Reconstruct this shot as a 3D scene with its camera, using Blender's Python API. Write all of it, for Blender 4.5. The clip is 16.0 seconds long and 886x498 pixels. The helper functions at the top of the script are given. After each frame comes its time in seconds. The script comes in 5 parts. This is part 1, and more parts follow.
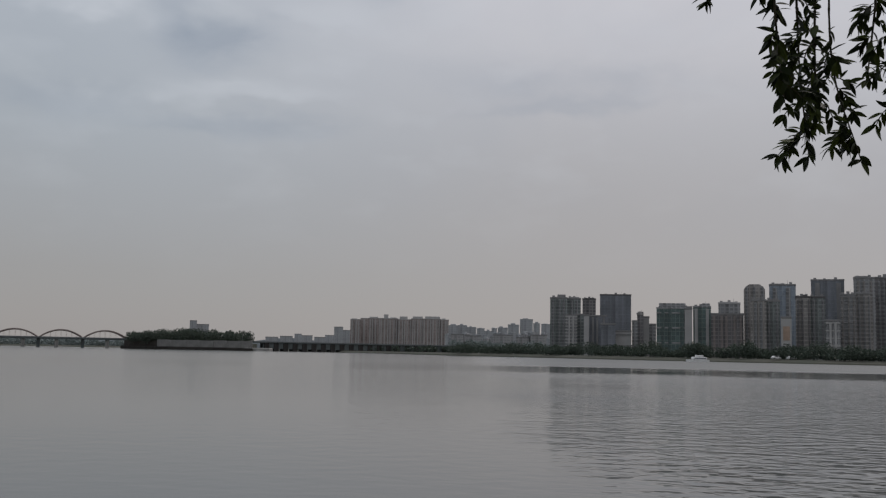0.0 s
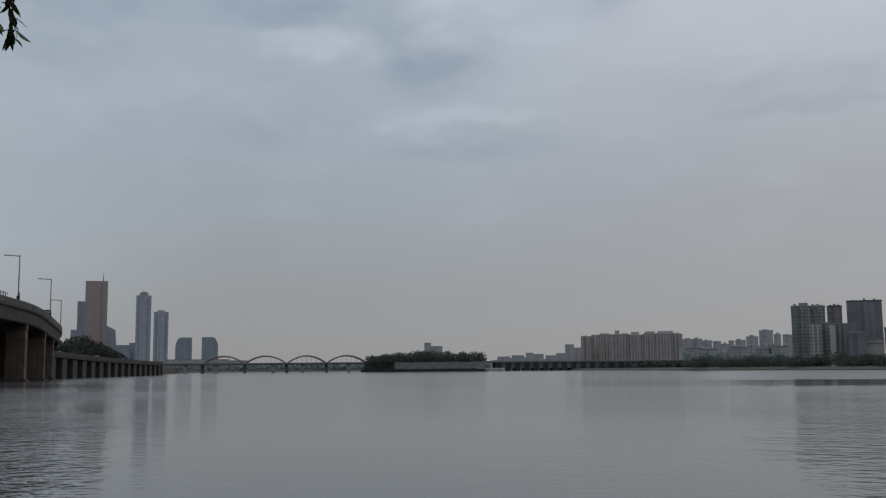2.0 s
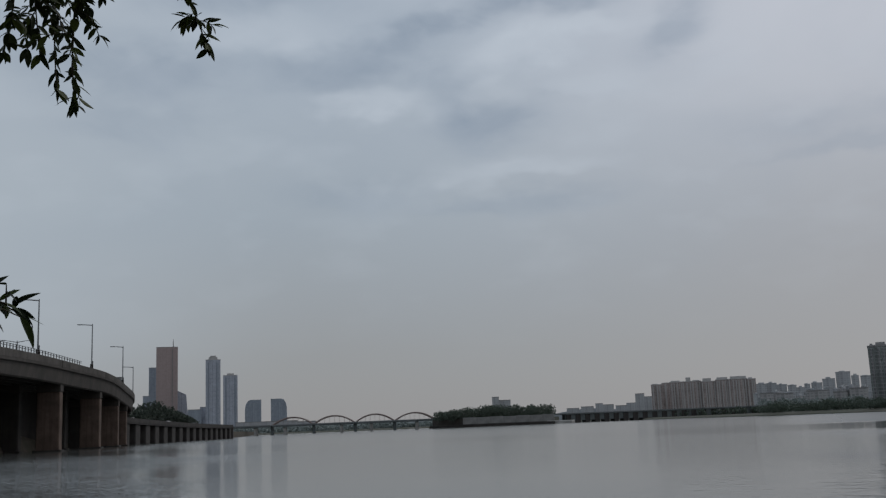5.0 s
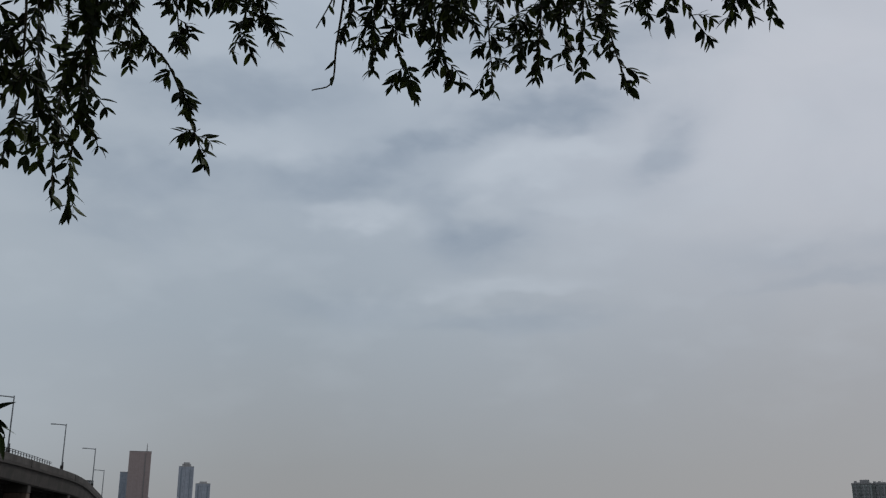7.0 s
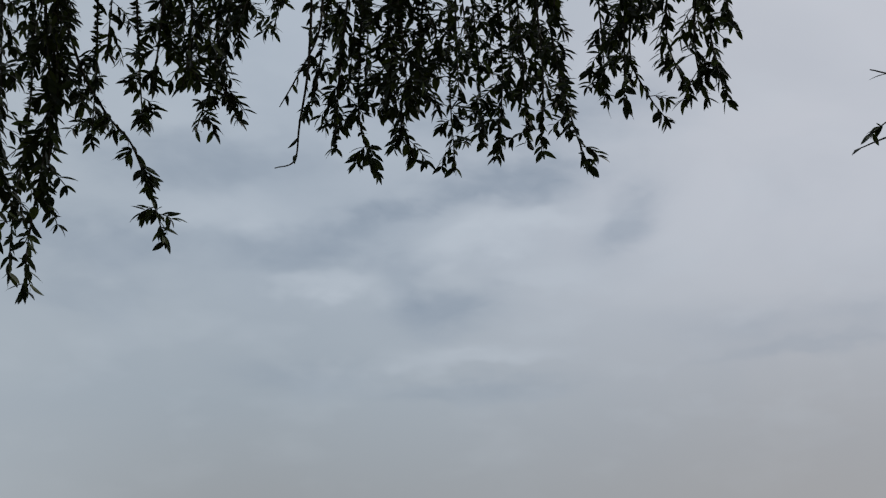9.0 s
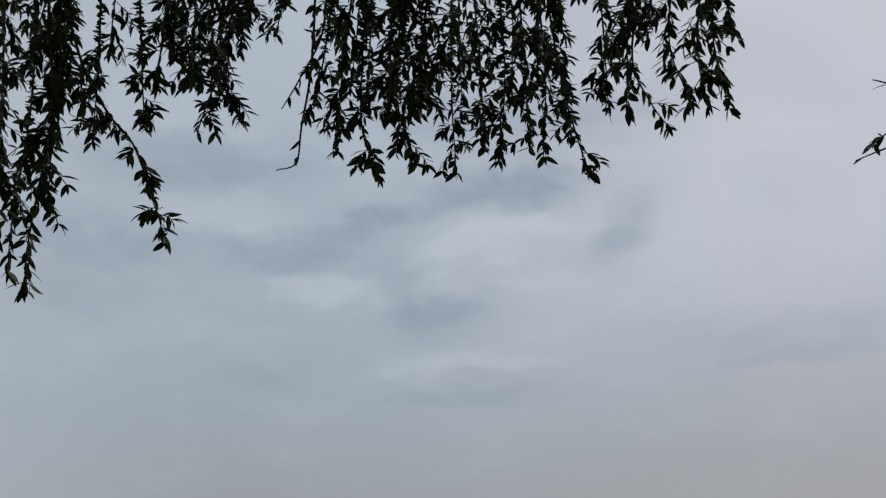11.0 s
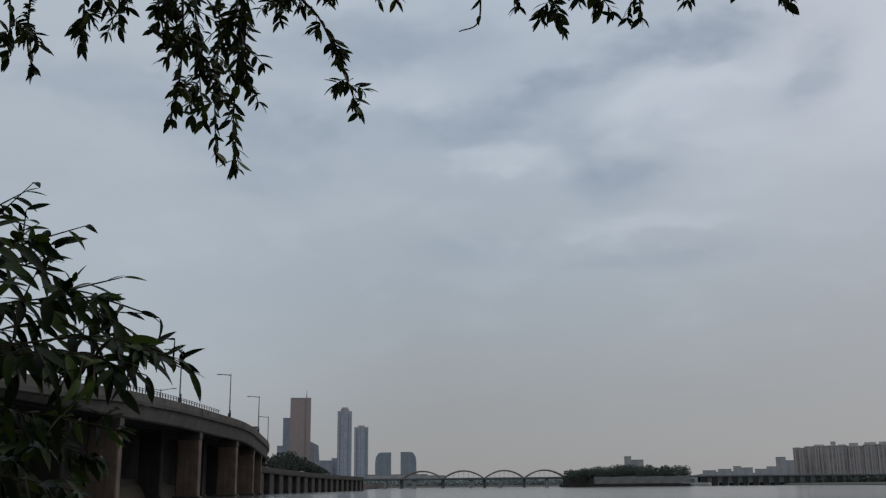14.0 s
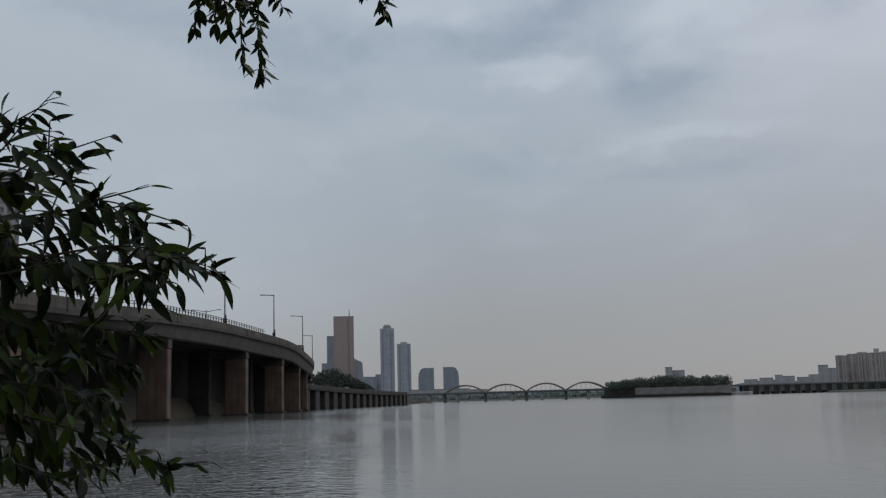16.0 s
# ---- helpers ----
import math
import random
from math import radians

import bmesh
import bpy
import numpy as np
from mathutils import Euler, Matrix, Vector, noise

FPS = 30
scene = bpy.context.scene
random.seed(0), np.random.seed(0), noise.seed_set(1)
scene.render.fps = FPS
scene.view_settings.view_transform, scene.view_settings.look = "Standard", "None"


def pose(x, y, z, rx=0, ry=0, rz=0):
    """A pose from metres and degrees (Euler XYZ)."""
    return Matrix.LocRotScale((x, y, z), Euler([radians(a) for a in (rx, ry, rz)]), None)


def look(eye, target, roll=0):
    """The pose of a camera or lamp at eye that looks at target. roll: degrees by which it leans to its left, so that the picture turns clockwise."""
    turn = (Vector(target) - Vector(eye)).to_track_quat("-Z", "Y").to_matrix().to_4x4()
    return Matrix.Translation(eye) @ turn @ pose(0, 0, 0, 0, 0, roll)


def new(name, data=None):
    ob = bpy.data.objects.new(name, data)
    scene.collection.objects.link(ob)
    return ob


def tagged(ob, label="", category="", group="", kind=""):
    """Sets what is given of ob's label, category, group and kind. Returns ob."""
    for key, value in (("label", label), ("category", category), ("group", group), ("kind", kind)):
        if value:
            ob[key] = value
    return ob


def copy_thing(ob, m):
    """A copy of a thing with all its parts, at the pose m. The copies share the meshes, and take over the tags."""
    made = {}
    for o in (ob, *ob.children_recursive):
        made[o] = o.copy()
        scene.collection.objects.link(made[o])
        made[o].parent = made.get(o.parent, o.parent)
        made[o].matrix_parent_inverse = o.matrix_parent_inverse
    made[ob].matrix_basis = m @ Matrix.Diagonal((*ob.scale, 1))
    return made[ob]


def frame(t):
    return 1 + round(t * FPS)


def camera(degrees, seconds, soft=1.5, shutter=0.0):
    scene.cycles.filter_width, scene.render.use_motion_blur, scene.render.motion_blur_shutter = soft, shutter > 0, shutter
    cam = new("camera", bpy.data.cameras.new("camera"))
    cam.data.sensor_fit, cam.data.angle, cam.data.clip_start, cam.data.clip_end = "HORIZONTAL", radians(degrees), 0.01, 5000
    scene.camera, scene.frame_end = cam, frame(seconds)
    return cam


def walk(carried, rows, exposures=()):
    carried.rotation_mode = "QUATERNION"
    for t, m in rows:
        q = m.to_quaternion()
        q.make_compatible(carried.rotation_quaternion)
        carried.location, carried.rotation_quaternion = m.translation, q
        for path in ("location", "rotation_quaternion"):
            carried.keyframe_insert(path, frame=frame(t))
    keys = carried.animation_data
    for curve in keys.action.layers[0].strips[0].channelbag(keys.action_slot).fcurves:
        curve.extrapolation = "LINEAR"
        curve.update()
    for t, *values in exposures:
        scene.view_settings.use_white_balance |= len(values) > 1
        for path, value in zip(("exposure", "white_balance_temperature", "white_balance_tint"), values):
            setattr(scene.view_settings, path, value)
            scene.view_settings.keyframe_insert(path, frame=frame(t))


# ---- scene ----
EYE = 2.0  # camera height over the river, metres
cam = camera(47.47, 16.0, soft=1.3)
walk(cam, (
    (0.0, pose(0.000, 0.001, 2.000, 95.85, -1.10, -2.77)),
    (0.5, pose(0.000, 0.001, 2.000, 97.31, -1.22, 1.50)),
    (1.0, pose(0.000, 0.001, 2.000, 97.32, -0.82, 5.08)),
    (1.5, pose(0.000, 0.002, 1.999, 97.08, -0.22, 8.10)),
    (2.0, pose(0.000, 0.002, 1.999, 96.80, 0.46, 10.28)),
    (2.5, pose(0.001, 0.003, 1.998, 96.42, 2.05, 11.82)),
    (3.0, pose(0.001, 0.003, 1.998, 96.33, 2.51, 13.15)),
    (3.2, pose(0.001, 0.003, 1.997, 96.16, 3.18, 13.32)),
    (5.3, pose(0.005, 0.019, 1.977, 101.17, 1.91, 14.38)),
    (5.5, pose(0.005, 0.016, 1.985, 101.97, 1.31, 14.13)),
    (6.0, pose(0.009, 0.007, 1.993, 103.66, 0.57, 13.66)),
    (6.5, pose(0.012, 0.001, 1.997, 105.32, 0.12, 13.27)),
    (7.0, pose(0.015, 0.000, 2.000, 106.46, -0.20, 12.78)),
    (7.5, pose(0.018, -0.002, 2.008, 107.02, 0.02, 12.12)),
    (8.0, pose(0.023, -0.001, 2.019, 108.13, 0.11, 11.60)),
    (8.5, pose(0.026, -0.009, 2.025, 109.57, 0.10, 10.96)),
    (8.7, pose(0.025, -0.009, 2.024, 110.07, 0.50, 10.93)),
    (10.8, pose(0.005, -0.008, 2.021, 110.91, 0.08, 10.13)),
    (11.0, pose(0.005, -0.008, 2.021, 110.70, -0.11, 10.34)),
    (11.5, pose(0.002, -0.007, 2.029, 110.02, -0.39, 10.63)),
    (12.0, pose(0.004, -0.004, 2.024, 109.12, -0.33, 11.40)),
    (12.5, pose(-0.003, -0.010, 2.012, 107.80, -0.12, 13.42)),
    (13.0, pose(-0.013, -0.013, 2.005, 106.27, -0.14, 16.29)),
    (13.5, pose(-0.026, -0.009, 1.998, 104.66, 0.25, 19.06)),
    (14.0, pose(-0.028, -0.013, 1.987, 103.23, 0.54, 21.33)),
    (14.5, pose(-0.027, -0.010, 1.981, 101.92, 0.64, 22.48)),
    (15.0, pose(-0.030, 0.017, 1.970, 100.05, 0.73, 23.04)),
    (15.5, pose(-0.034, 0.033, 1.968, 99.36, 1.13, 23.30)),
    (16.0, pose(-0.037, 0.040, 1.967, 98.55, 1.55, 23.73)),
), exposures=((0.0, 0.03, 6850, 13), (0.5, -0.04, 6650, 11), (1.5, -0.03, 6500, 10), (3.0, -0.06, 6450, 10), (5.5, -0.06, 6500, 10), (7.5, -0.06, 6500, 10), (12.5, 0.0, 6500, 10), (15.0, 0.05, 6500, 10), (16.0, 0.05, 6500, 10)))

# ---- sky, sun ----
SUN_AZ, SUN_EL = -35.0, 48.0  # bearing (left positive) and height of the veiled sun

world = bpy.data.worlds.new("overcast_sky")
scene.world = world
world.use_nodes = True
wn, wl = world.node_tree.nodes, world.node_tree.links
wn.clear()


def wnode(kind, **values):
    n = wn.new(kind)
    for key, value in values.items():
        n.inputs[int(key[1:])].default_value = value
    return n


def wmath(op, a, b=None, c=None):
    n = wn.new("ShaderNodeMath")
    n.operation = op
    for i, v in enumerate((a, b, c)):
        if v is None:
            continue
        if isinstance(v, (int, float)):
            n.inputs[i].default_value = v
        else:
            wl.new(v, n.inputs[i])
    return n.outputs[0]


def wmix(fac, a, b, blend="MIX"):
    n = wn.new("ShaderNodeMix")
    n.data_type, n.blend_type = "RGBA", blend
    for i, v in ((0, fac), (6, a), (7, b)):
        if isinstance(v, (int, float)):
            n.inputs[i].default_value = v
        elif isinstance(v, tuple):
            n.inputs[i].default_value = (*v, 1)
        else:
            wl.new(v, n.inputs[i])
    return n.outputs[2]


coords = wn.new("ShaderNodeTexCoord").outputs["Generated"]
split = wn.new("ShaderNodeSeparateXYZ")
wl.new(coords, split.inputs[0])
dx, dy, dz = split.outputs
height = wmath("MULTIPLY", wmath("ARCSINE", dz), 57.2958)
bearing = wmath("MULTIPLY", wmath("ARCTAN2", wmath("MULTIPLY", dx, -1.0), dy), 57.2958)

# warm grey haze over the horizon, then a cool grey cloud deck
ramp = wn.new("ShaderNodeValToRGB")
wl.new(wmath("DIVIDE", wmath("MAXIMUM", height, 0.0), 60.0), ramp.inputs[0])
stops = ((0.0, (0.284, 0.282, 0.287)), (0.07, (0.284, 0.296, 0.308)), (0.2, (0.323, 0.374, 0.421)), (0.36, (0.385, 0.450, 0.520)), (0.6, (0.42, 0.49, 0.57)), (1.0, (0.45, 0.50, 0.57)))
ramp.color_ramp.elements[0].position, ramp.color_ramp.elements[0].color = stops[0][0], (*stops[0][1], 1)
ramp.color_ramp.elements[1].position, ramp.color_ramp.elements[1].color = stops[-1][0], (*stops[-1][1], 1)
for place, colour in stops[1:-1]:
    ramp.color_ramp.elements.new(place).color = (*colour, 1)
sky_colour = ramp.outputs[0]

# a pinker, thinner part of the deck over the north bank
east = wn.new("ShaderNodeMapRange")
east.interpolation_type = "SMOOTHSTEP"
wl.new(bearing, east.inputs[0])
for slot, value in ((1, 16.0), (2, -14.0), (3, 0.0), (4, 0.75)):
    east.inputs[slot].default_value = value
thin = wn.new("ShaderNodeMapRange")
thin.interpolation_type = "SMOOTHSTEP"
wl.new(height, thin.inputs[0])
for slot, value in ((1, 6.0), (2, 22.0), (3, 0.0), (4, 1.0)):
    thin.inputs[slot].default_value = value
sky_colour = wmix(wmath("MULTIPLY", east.outputs[0], thin.outputs[0]), sky_colour, (0.560, 0.575, 0.622))

low_east = wmath("MULTIPLY", wmath("MULTIPLY", east.outputs[0], 0.9), wmath("SUBTRACT", 1.0, thin.outputs[0]))
sky_colour = wmix(low_east, sky_colour, (0.300, 0.290, 0.289))

# paler haze low over the south bank
west = wn.new("ShaderNodeMapRange")
west.interpolation_type = "SMOOTHSTEP"
wl.new(bearing, west.inputs[0])
for slot, value in ((1, 20.0), (2, 40.0), (3, 0.0), (4, 0.6)):
    west.inputs[slot].default_value = value
rise = wn.new("ShaderNodeMapRange")
rise.interpolation_type = "SMOOTHSTEP"
wl.new(height, rise.inputs[0])
for slot, value in ((1, 1.0), (2, 6.0), (3, 0.3), (4, 1.0)):
    rise.inputs[slot].default_value = value
sky_colour = wmix(wmath("MULTIPLY", west.outputs[0], rise.outputs[0]), sky_colour, (0.425, 0.478, 0.53))

# broad brightening towards the veiled sun
to_sun = (-math.sin(radians(SUN_AZ)) * math.cos(radians(SUN_EL)), math.cos(radians(SUN_AZ)) * math.cos(radians(SUN_EL)), math.sin(radians(SUN_EL)))
dot = wn.new("ShaderNodeVectorMath")
dot.operation = "DOT_PRODUCT"
wl.new(coords, dot.inputs[0])
dot.inputs[1].default_value = to_sun
glow = wmath("POWER", wmath("MAXIMUM", dot.outputs["Value"], 0.0), 3.0)
sky_colour = wmix(wmath("MULTIPLY", glow, 0.55), sky_colour, (0.56, 0.58, 0.64))

# layered cloud: stretched soft noise, warped
stretch = wn.new("ShaderNodeCombineXYZ")
wl.new(wmath("MULTIPLY", bearing, 0.055), stretch.inputs[0])
wl.new(wmath("MULTIPLY", height, 0.105), stretch.inputs[1])
cloud = wn.new("ShaderNodeTexNoise")
wl.new(stretch.outputs[0], cloud.inputs["Vector"])
for key, value in (("Scale", 1.3), ("Detail", 4.0), ("Roughness", 0.5), ("Distortion", 0.6)):
    cloud.inputs[key].default_value = value
fine = wn.new("ShaderNodeTexNoise")
wl.new(stretch.outputs[0], fine.inputs["Vector"])
for key, value in (("Scale", 3.4), ("Detail", 3.0), ("Roughness", 0.5)):
    fine.inputs[key].default_value = value
warp_x = wmath("MULTIPLY", wmath("SUBTRACT", cloud.outputs[0], 0.47), 6.0)
warp_y = wmath("MULTIPLY", wmath("SUBTRACT", fine.outputs[0], 0.47), 3.5)


frays = wn.new("ShaderNodeTexNoise")
wl.new(stretch.outputs[0], frays.inputs["Vector"])
for key, value in (("Scale", 6.5), ("Detail", 4.0), ("Roughness", 0.55), ("Distortion", 0.4)):
    frays.inputs[key].default_value = value
fray = wmath("MULTIPLY", wmath("SUBTRACT", frays.outputs[0], 0.5), 1.6)


def patch(az, el, wide, tall, slope=0.0):
    """0 to 1: how far a direction lies inside one cloud bank, flat in its middle and frayed at its edge."""
    u = wmath("SUBTRACT", wmath("ADD", bearing, warp_x), az)
    v = wmath("SUBTRACT", wmath("ADD", height, warp_y), el)
    v = wmath("ADD", v, wmath("MULTIPLY", u, slope))
    u, v = wmath("DIVIDE", u, wide), wmath("DIVIDE", v, tall)
    r2 = wmath("ADD", wmath("MULTIPLY", u, u), wmath("MULTIPLY", v, v))
    r2 = wmath("MAXIMUM", wmath("ADD", r2, fray), 0.0)
    return wmath("POWER", 2.718, wmath("MULTIPLY", wmath("POWER", r2, 1.35), -0.8))


# cloud banks: bearing, height, half width, half height, slope, weight
dark = wmath("MULTIPLY", wmath("SUBTRACT", cloud.outputs[0], 0.44), 0.5)
for az, el, wide, tall, slope, weight in (
        (6.9, 24.3, 5.0, 1.35, 0.04, 0.72), (18.4, 20.7, 5.8, 1.6, 0.14, 0.56), (10.7, 16.9, 3.0, 1.2, 0.05, 0.54), (12.9, 18.9, 1.3, 1.5, 0.0, 0.36),
        (0.1, 21.4, 2.2, 1.3, 0.35, 0.45), (9.0, 12.5, 4.8, 0.6, 0.03, 0.32), (26.0, 24.8, 6.0, 1.6, 0.05, 0.50), (32.0, 19.8, 5.0, 1.5, 0.05, 0.46),
        (-9.5, 15.3, 6.5, 1.0, 0.0, 0.20), (-9.7, 13.9, 5.0, 0.45, 0.05, 0.24), (18.4, 13.3, 4.5, 0.8, 0.0, 0.26), (31.0, 17.0, 4.0, 1.0, 0.1, 0.30),
        (40.3, 21.6, 6.0, 1.4, 0.0, 0.36), (13.6, 22.7, 3.6, 0.6, 0.1, 0.36), (6.5, 28.0, 9.0, 1.6, 0.0, 0.40)):
    dark = wmath("ADD", dark, wmath("MULTIPLY", patch(az, el, wide, tall, slope), weight))
light = wmath("MULTIPLY", wmath("SUBTRACT", fine.outputs[0], 0.5), 0.7)
for az, el, wide, tall, slope, weight in ((8.9, 20.7, 2.8, 1.0, 0.1, 0.55), (5.9, 22.0, 2.8, 0.65, 0.1, 0.45), (18.3, 18.4, 3.8, 0.6, 0.05, 0.50), (9.0, 14.4, 4.2, 0.6, 0.0, 0.34), (25.0, 22.3, 4.0, 0.8, 0.0, 0.34), (5.0, 18.6, 3.0, 0.8, 0.1, 0.25)):
    light = wmath("ADD", light, wmath("MULTIPLY", patch(az, el, wide, tall, slope), weight))
fade = wn.new("ShaderNodeMapRange")
fade.interpolation_type = "SMOOTHSTEP"
wl.new(height, fade.inputs[0])
fade.inputs[1].default_value, fade.inputs[2].default_value = 2.0, 14.0
clamp_dark = wn.new("ShaderNodeClamp")
wl.new(wmath("MULTIPLY", dark, fade.outputs[0]), clamp_dark.inputs[0])
clamp_light = wn.new("ShaderNodeClamp")
wl.new(wmath("MULTIPLY", light, fade.outputs[0]), clamp_light.inputs[0])
sky_colour = wmix(clamp_dark.outputs[0], sky_colour, (0.228, 0.285, 0.362))
sky_colour = wmix(clamp_light.outputs[0], sky_colour, (0.53, 0.585, 0.65))

# a little of the clear sky's own gradient comes through the deck
clear = wn.new("ShaderNodeTexSky")
clear.sky_type, clear.sun_disc = "NISHITA", False
clear.sun_elevation, clear.sun_rotation = radians(SUN_EL), radians(-SUN_AZ)
clear_bg, deck_bg, both = wn.new("ShaderNodeBackground"), wn.new("ShaderNodeBackground"), wn.new("ShaderNodeAddShader")
wl.new(clear.outputs[0], clear_bg.inputs[0])
clear_bg.inputs[1].default_value = 0.004
wl.new(sky_colour, deck_bg.inputs[0])
deck_bg.inputs[1].default_value = 0.98
wl.new(clear_bg.outputs[0], both.inputs[0])
wl.new(deck_bg.outputs[0], both.inputs[1])
wl.new(both.outputs[0], wn.new("ShaderNodeOutputWorld").inputs[0])

sun = new("sun", bpy.data.lights.new("sun", "SUN"))
sun.data.energy, sun.data.angle, sun.data.color = 0.5, radians(20), (1.0, 0.95, 0.88)
sun.matrix_world = look(Vector(to_sun) * 100, (0, 0, 0))


# ---- materials ----
def material(name, base, rough=0.8, var=0.25, scale=1.0, bump=0.2, metal=0.0, streak=0.0, fine_scale=12.0, tint=None, spec=0.5):
    """Base colour with broad stains and fine grain, optional vertical streaks, and relief. scale: stains per metre."""
    m = bpy.data.materials.new(name)
    m.use_nodes = True
    n, l = m.node_tree.nodes, m.node_tree.links
    b = n["Principled BSDF"]
    b.inputs["Roughness"].default_value, b.inputs["Metallic"].default_value = rough, metal
    b.inputs["Specular IOR Level"].default_value = spec
    tc = n.new("ShaderNodeTexCoord")
    big, small = n.new("ShaderNodeTexNoise"), n.new("ShaderNodeTexNoise")
    for t, s, d in ((big, scale, 5.0), (small, scale * fine_scale, 4.0)):
        t.inputs["Scale"].default_value, t.inputs["Detail"].default_value = s, d
        l.new(tc.outputs["Object"], t.inputs["Vector"])
    mix = n.new("ShaderNodeMix")
    mix.data_type = "RGBA"
    other = tint if tint else tuple(c * (1 - 2.2 * var) for c in base)
    mix.inputs[6].default_value, mix.inputs[7].default_value = (*base, 1), (*other, 1)
    total = n.new("ShaderNodeMapRange")
    total.inputs[1].default_value, total.inputs[2].default_value = 0.35, 0.7
    l.new(big.outputs[0], total.inputs[0])
    l.new(total.outputs[0], mix.inputs[0])
    colour = mix.outputs[2]
    if streak:
        mp = n.new("ShaderNodeMapping")
        mp.inputs["Scale"].default_value = (1.2, 1.2, 0.06)
        l.new(tc.outputs["Object"], mp.inputs[0])
        st = n.new("ShaderNodeTexNoise")
        st.inputs["Scale"].default_value, st.inputs["Detail"].default_value = 1.5, 4.0
        l.new(mp.outputs[0], st.inputs["Vector"])
        sr = n.new("ShaderNodeMapRange")
        sr.inputs[1].default_value, sr.inputs[2].default_value, sr.inputs[4].default_value = 0.45, 0.75, streak
        l.new(st.outputs[0], sr.inputs[0])
        ms = n.new("ShaderNodeMix")
        ms.data_type = "RGBA"
        ms.inputs[7].default_value = (*(c * 0.3 for c in base), 1)
        l.new(sr.outputs[0], ms.inputs[0])
        l.new(colour, ms.inputs[6])
        colour = ms.outputs[2]
    grain = n.new("ShaderNodeMix")
    grain.data_type, grain.blend_type = "RGBA", "MULTIPLY"
    gr = n.new("ShaderNodeMapRange")
    gr.inputs[3].default_value, gr.inputs[4].default_value = 1 - var, 1 + var
    l.new(small.outputs[0], gr.inputs[0])
    grain.inputs[0].default_value = 1.0
    l.new(colour, grain.inputs[6])
    l.new(gr.outputs[0], grain.inputs[7])
    l.new(grain.outputs[2], b.inputs["Base Color"])
    if bump:
        bp = n.new("ShaderNodeBump")
        bp.inputs["Strength"].default_value, bp.inputs["Distance"].default_value = bump, 0.05
        l.new(small.outputs[0], bp.inputs["Height"])
        l.new(bp.outputs[0], b.inputs["Normal"])
    return m


def facade(name, wall, glass, bay=3.2, storey=3.0, joint=0.3, gloss=0.25, vary=0.35, stack=0.3):
    """A wall with a grid of windows: glossy panes of uneven tone between matt wall strips."""
    m = bpy.data.materials.new(name)
    m.use_nodes = True
    n, l = m.node_tree.nodes, m.node_tree.links
    b = n["Principled BSDF"]
    tc, sp, cb = n.new("ShaderNodeTexCoord"), n.new("ShaderNodeSeparateXYZ"), n.new("ShaderNodeCombineXYZ")
    l.new(tc.outputs["Object"], sp.inputs[0])
    ad = n.new("ShaderNodeMath")
    l.new(sp.outputs[0], ad.inputs[0])
    l.new(sp.outputs[1], ad.inputs[1])
    l.new(ad.outputs[0], cb.inputs[0])
    l.new(sp.outputs[2], cb.inputs[1])
    br = n.new("ShaderNodeTexBrick")
    br.offset = 0.0
    l.new(cb.outputs[0], br.inputs["Vector"])
    dark = tuple(c * (1 - vary) for c in glass)
    for key, value in (("Color1", (*glass, 1)), ("Color2", (*dark, 1)), ("Mortar", (*wall, 1)), ("Scale", 1.0), ("Mortar Size", joint), ("Mortar Smooth", 0.2), ("Bias", 0.0), ("Brick Width", bay), ("Row Height", storey)):
        br.inputs[key].default_value = value
    ns = n.new("ShaderNodeTexNoise")
    ns.inputs["Scale"].default_value, ns.inputs["Detail"].default_value = 0.06, 5.0
    l.new(tc.outputs["Object"], ns.inputs["Vector"])
    mr = n.new("ShaderNodeMapRange")
    mr.inputs[1].default_value, mr.inputs[2].default_value, mr.inputs[3].default_value, mr.inputs[4].default_value = 0.3, 0.7, 1 - 0.7 * stack, 1 + 0.7 * stack
    l.new(ns.outputs[0], mr.inputs[0])
    # stacks of bays differ in tone (recesses, stair cores, blinds)
    col, cs = n.new("ShaderNodeTexNoise"), n.new("ShaderNodeMapRange")
    col.noise_dimensions = "1D"
    col.inputs["Scale"].default_value, col.inputs["Detail"].default_value = 0.22, 3.0
    l.new(ad.outputs[0], col.inputs["W"])
    cs.inputs[1].default_value, cs.inputs[2].default_value, cs.inputs[3].default_value, cs.inputs[4].default_value = 0.3, 0.7, 1 - stack, 1 + stack
    l.new(col.outputs[0], cs.inputs[0])
    mm = n.new("ShaderNodeMath")
    mm.operation = "MULTIPLY"
    l.new(mr.outputs[0], mm.inputs[0])
    l.new(cs.outputs[0], mm.inputs[1])
    mx = n.new("ShaderNodeMix")
    mx.data_type, mx.blend_type = "RGBA", "MULTIPLY"
    mx.inputs[0].default_value = 1.0
    l.new(br.outputs[0], mx.inputs[6])
    l.new(mm.outputs[0], mx.inputs[7])
    l.new(mx.outputs[2], b.inputs["Base Color"])
    rr = n.new("ShaderNodeMapRange")
    rr.inputs[3].default_value, rr.inputs[4].default_value = gloss, 0.8
    l.new(br.outputs["Fac"], rr.inputs[0])
    l.new(rr.outputs[0], b.inputs["Roughness"])
    bp = n.new("ShaderNodeBump")
    bp.inputs["Strength"].default_value, bp.inputs["Distance"].default_value = 0.5, 0.2
    l.new(br.outputs["Fac"], bp.inputs["Height"])
    l.new(bp.outputs[0], b.inputs["Normal"])
    return m


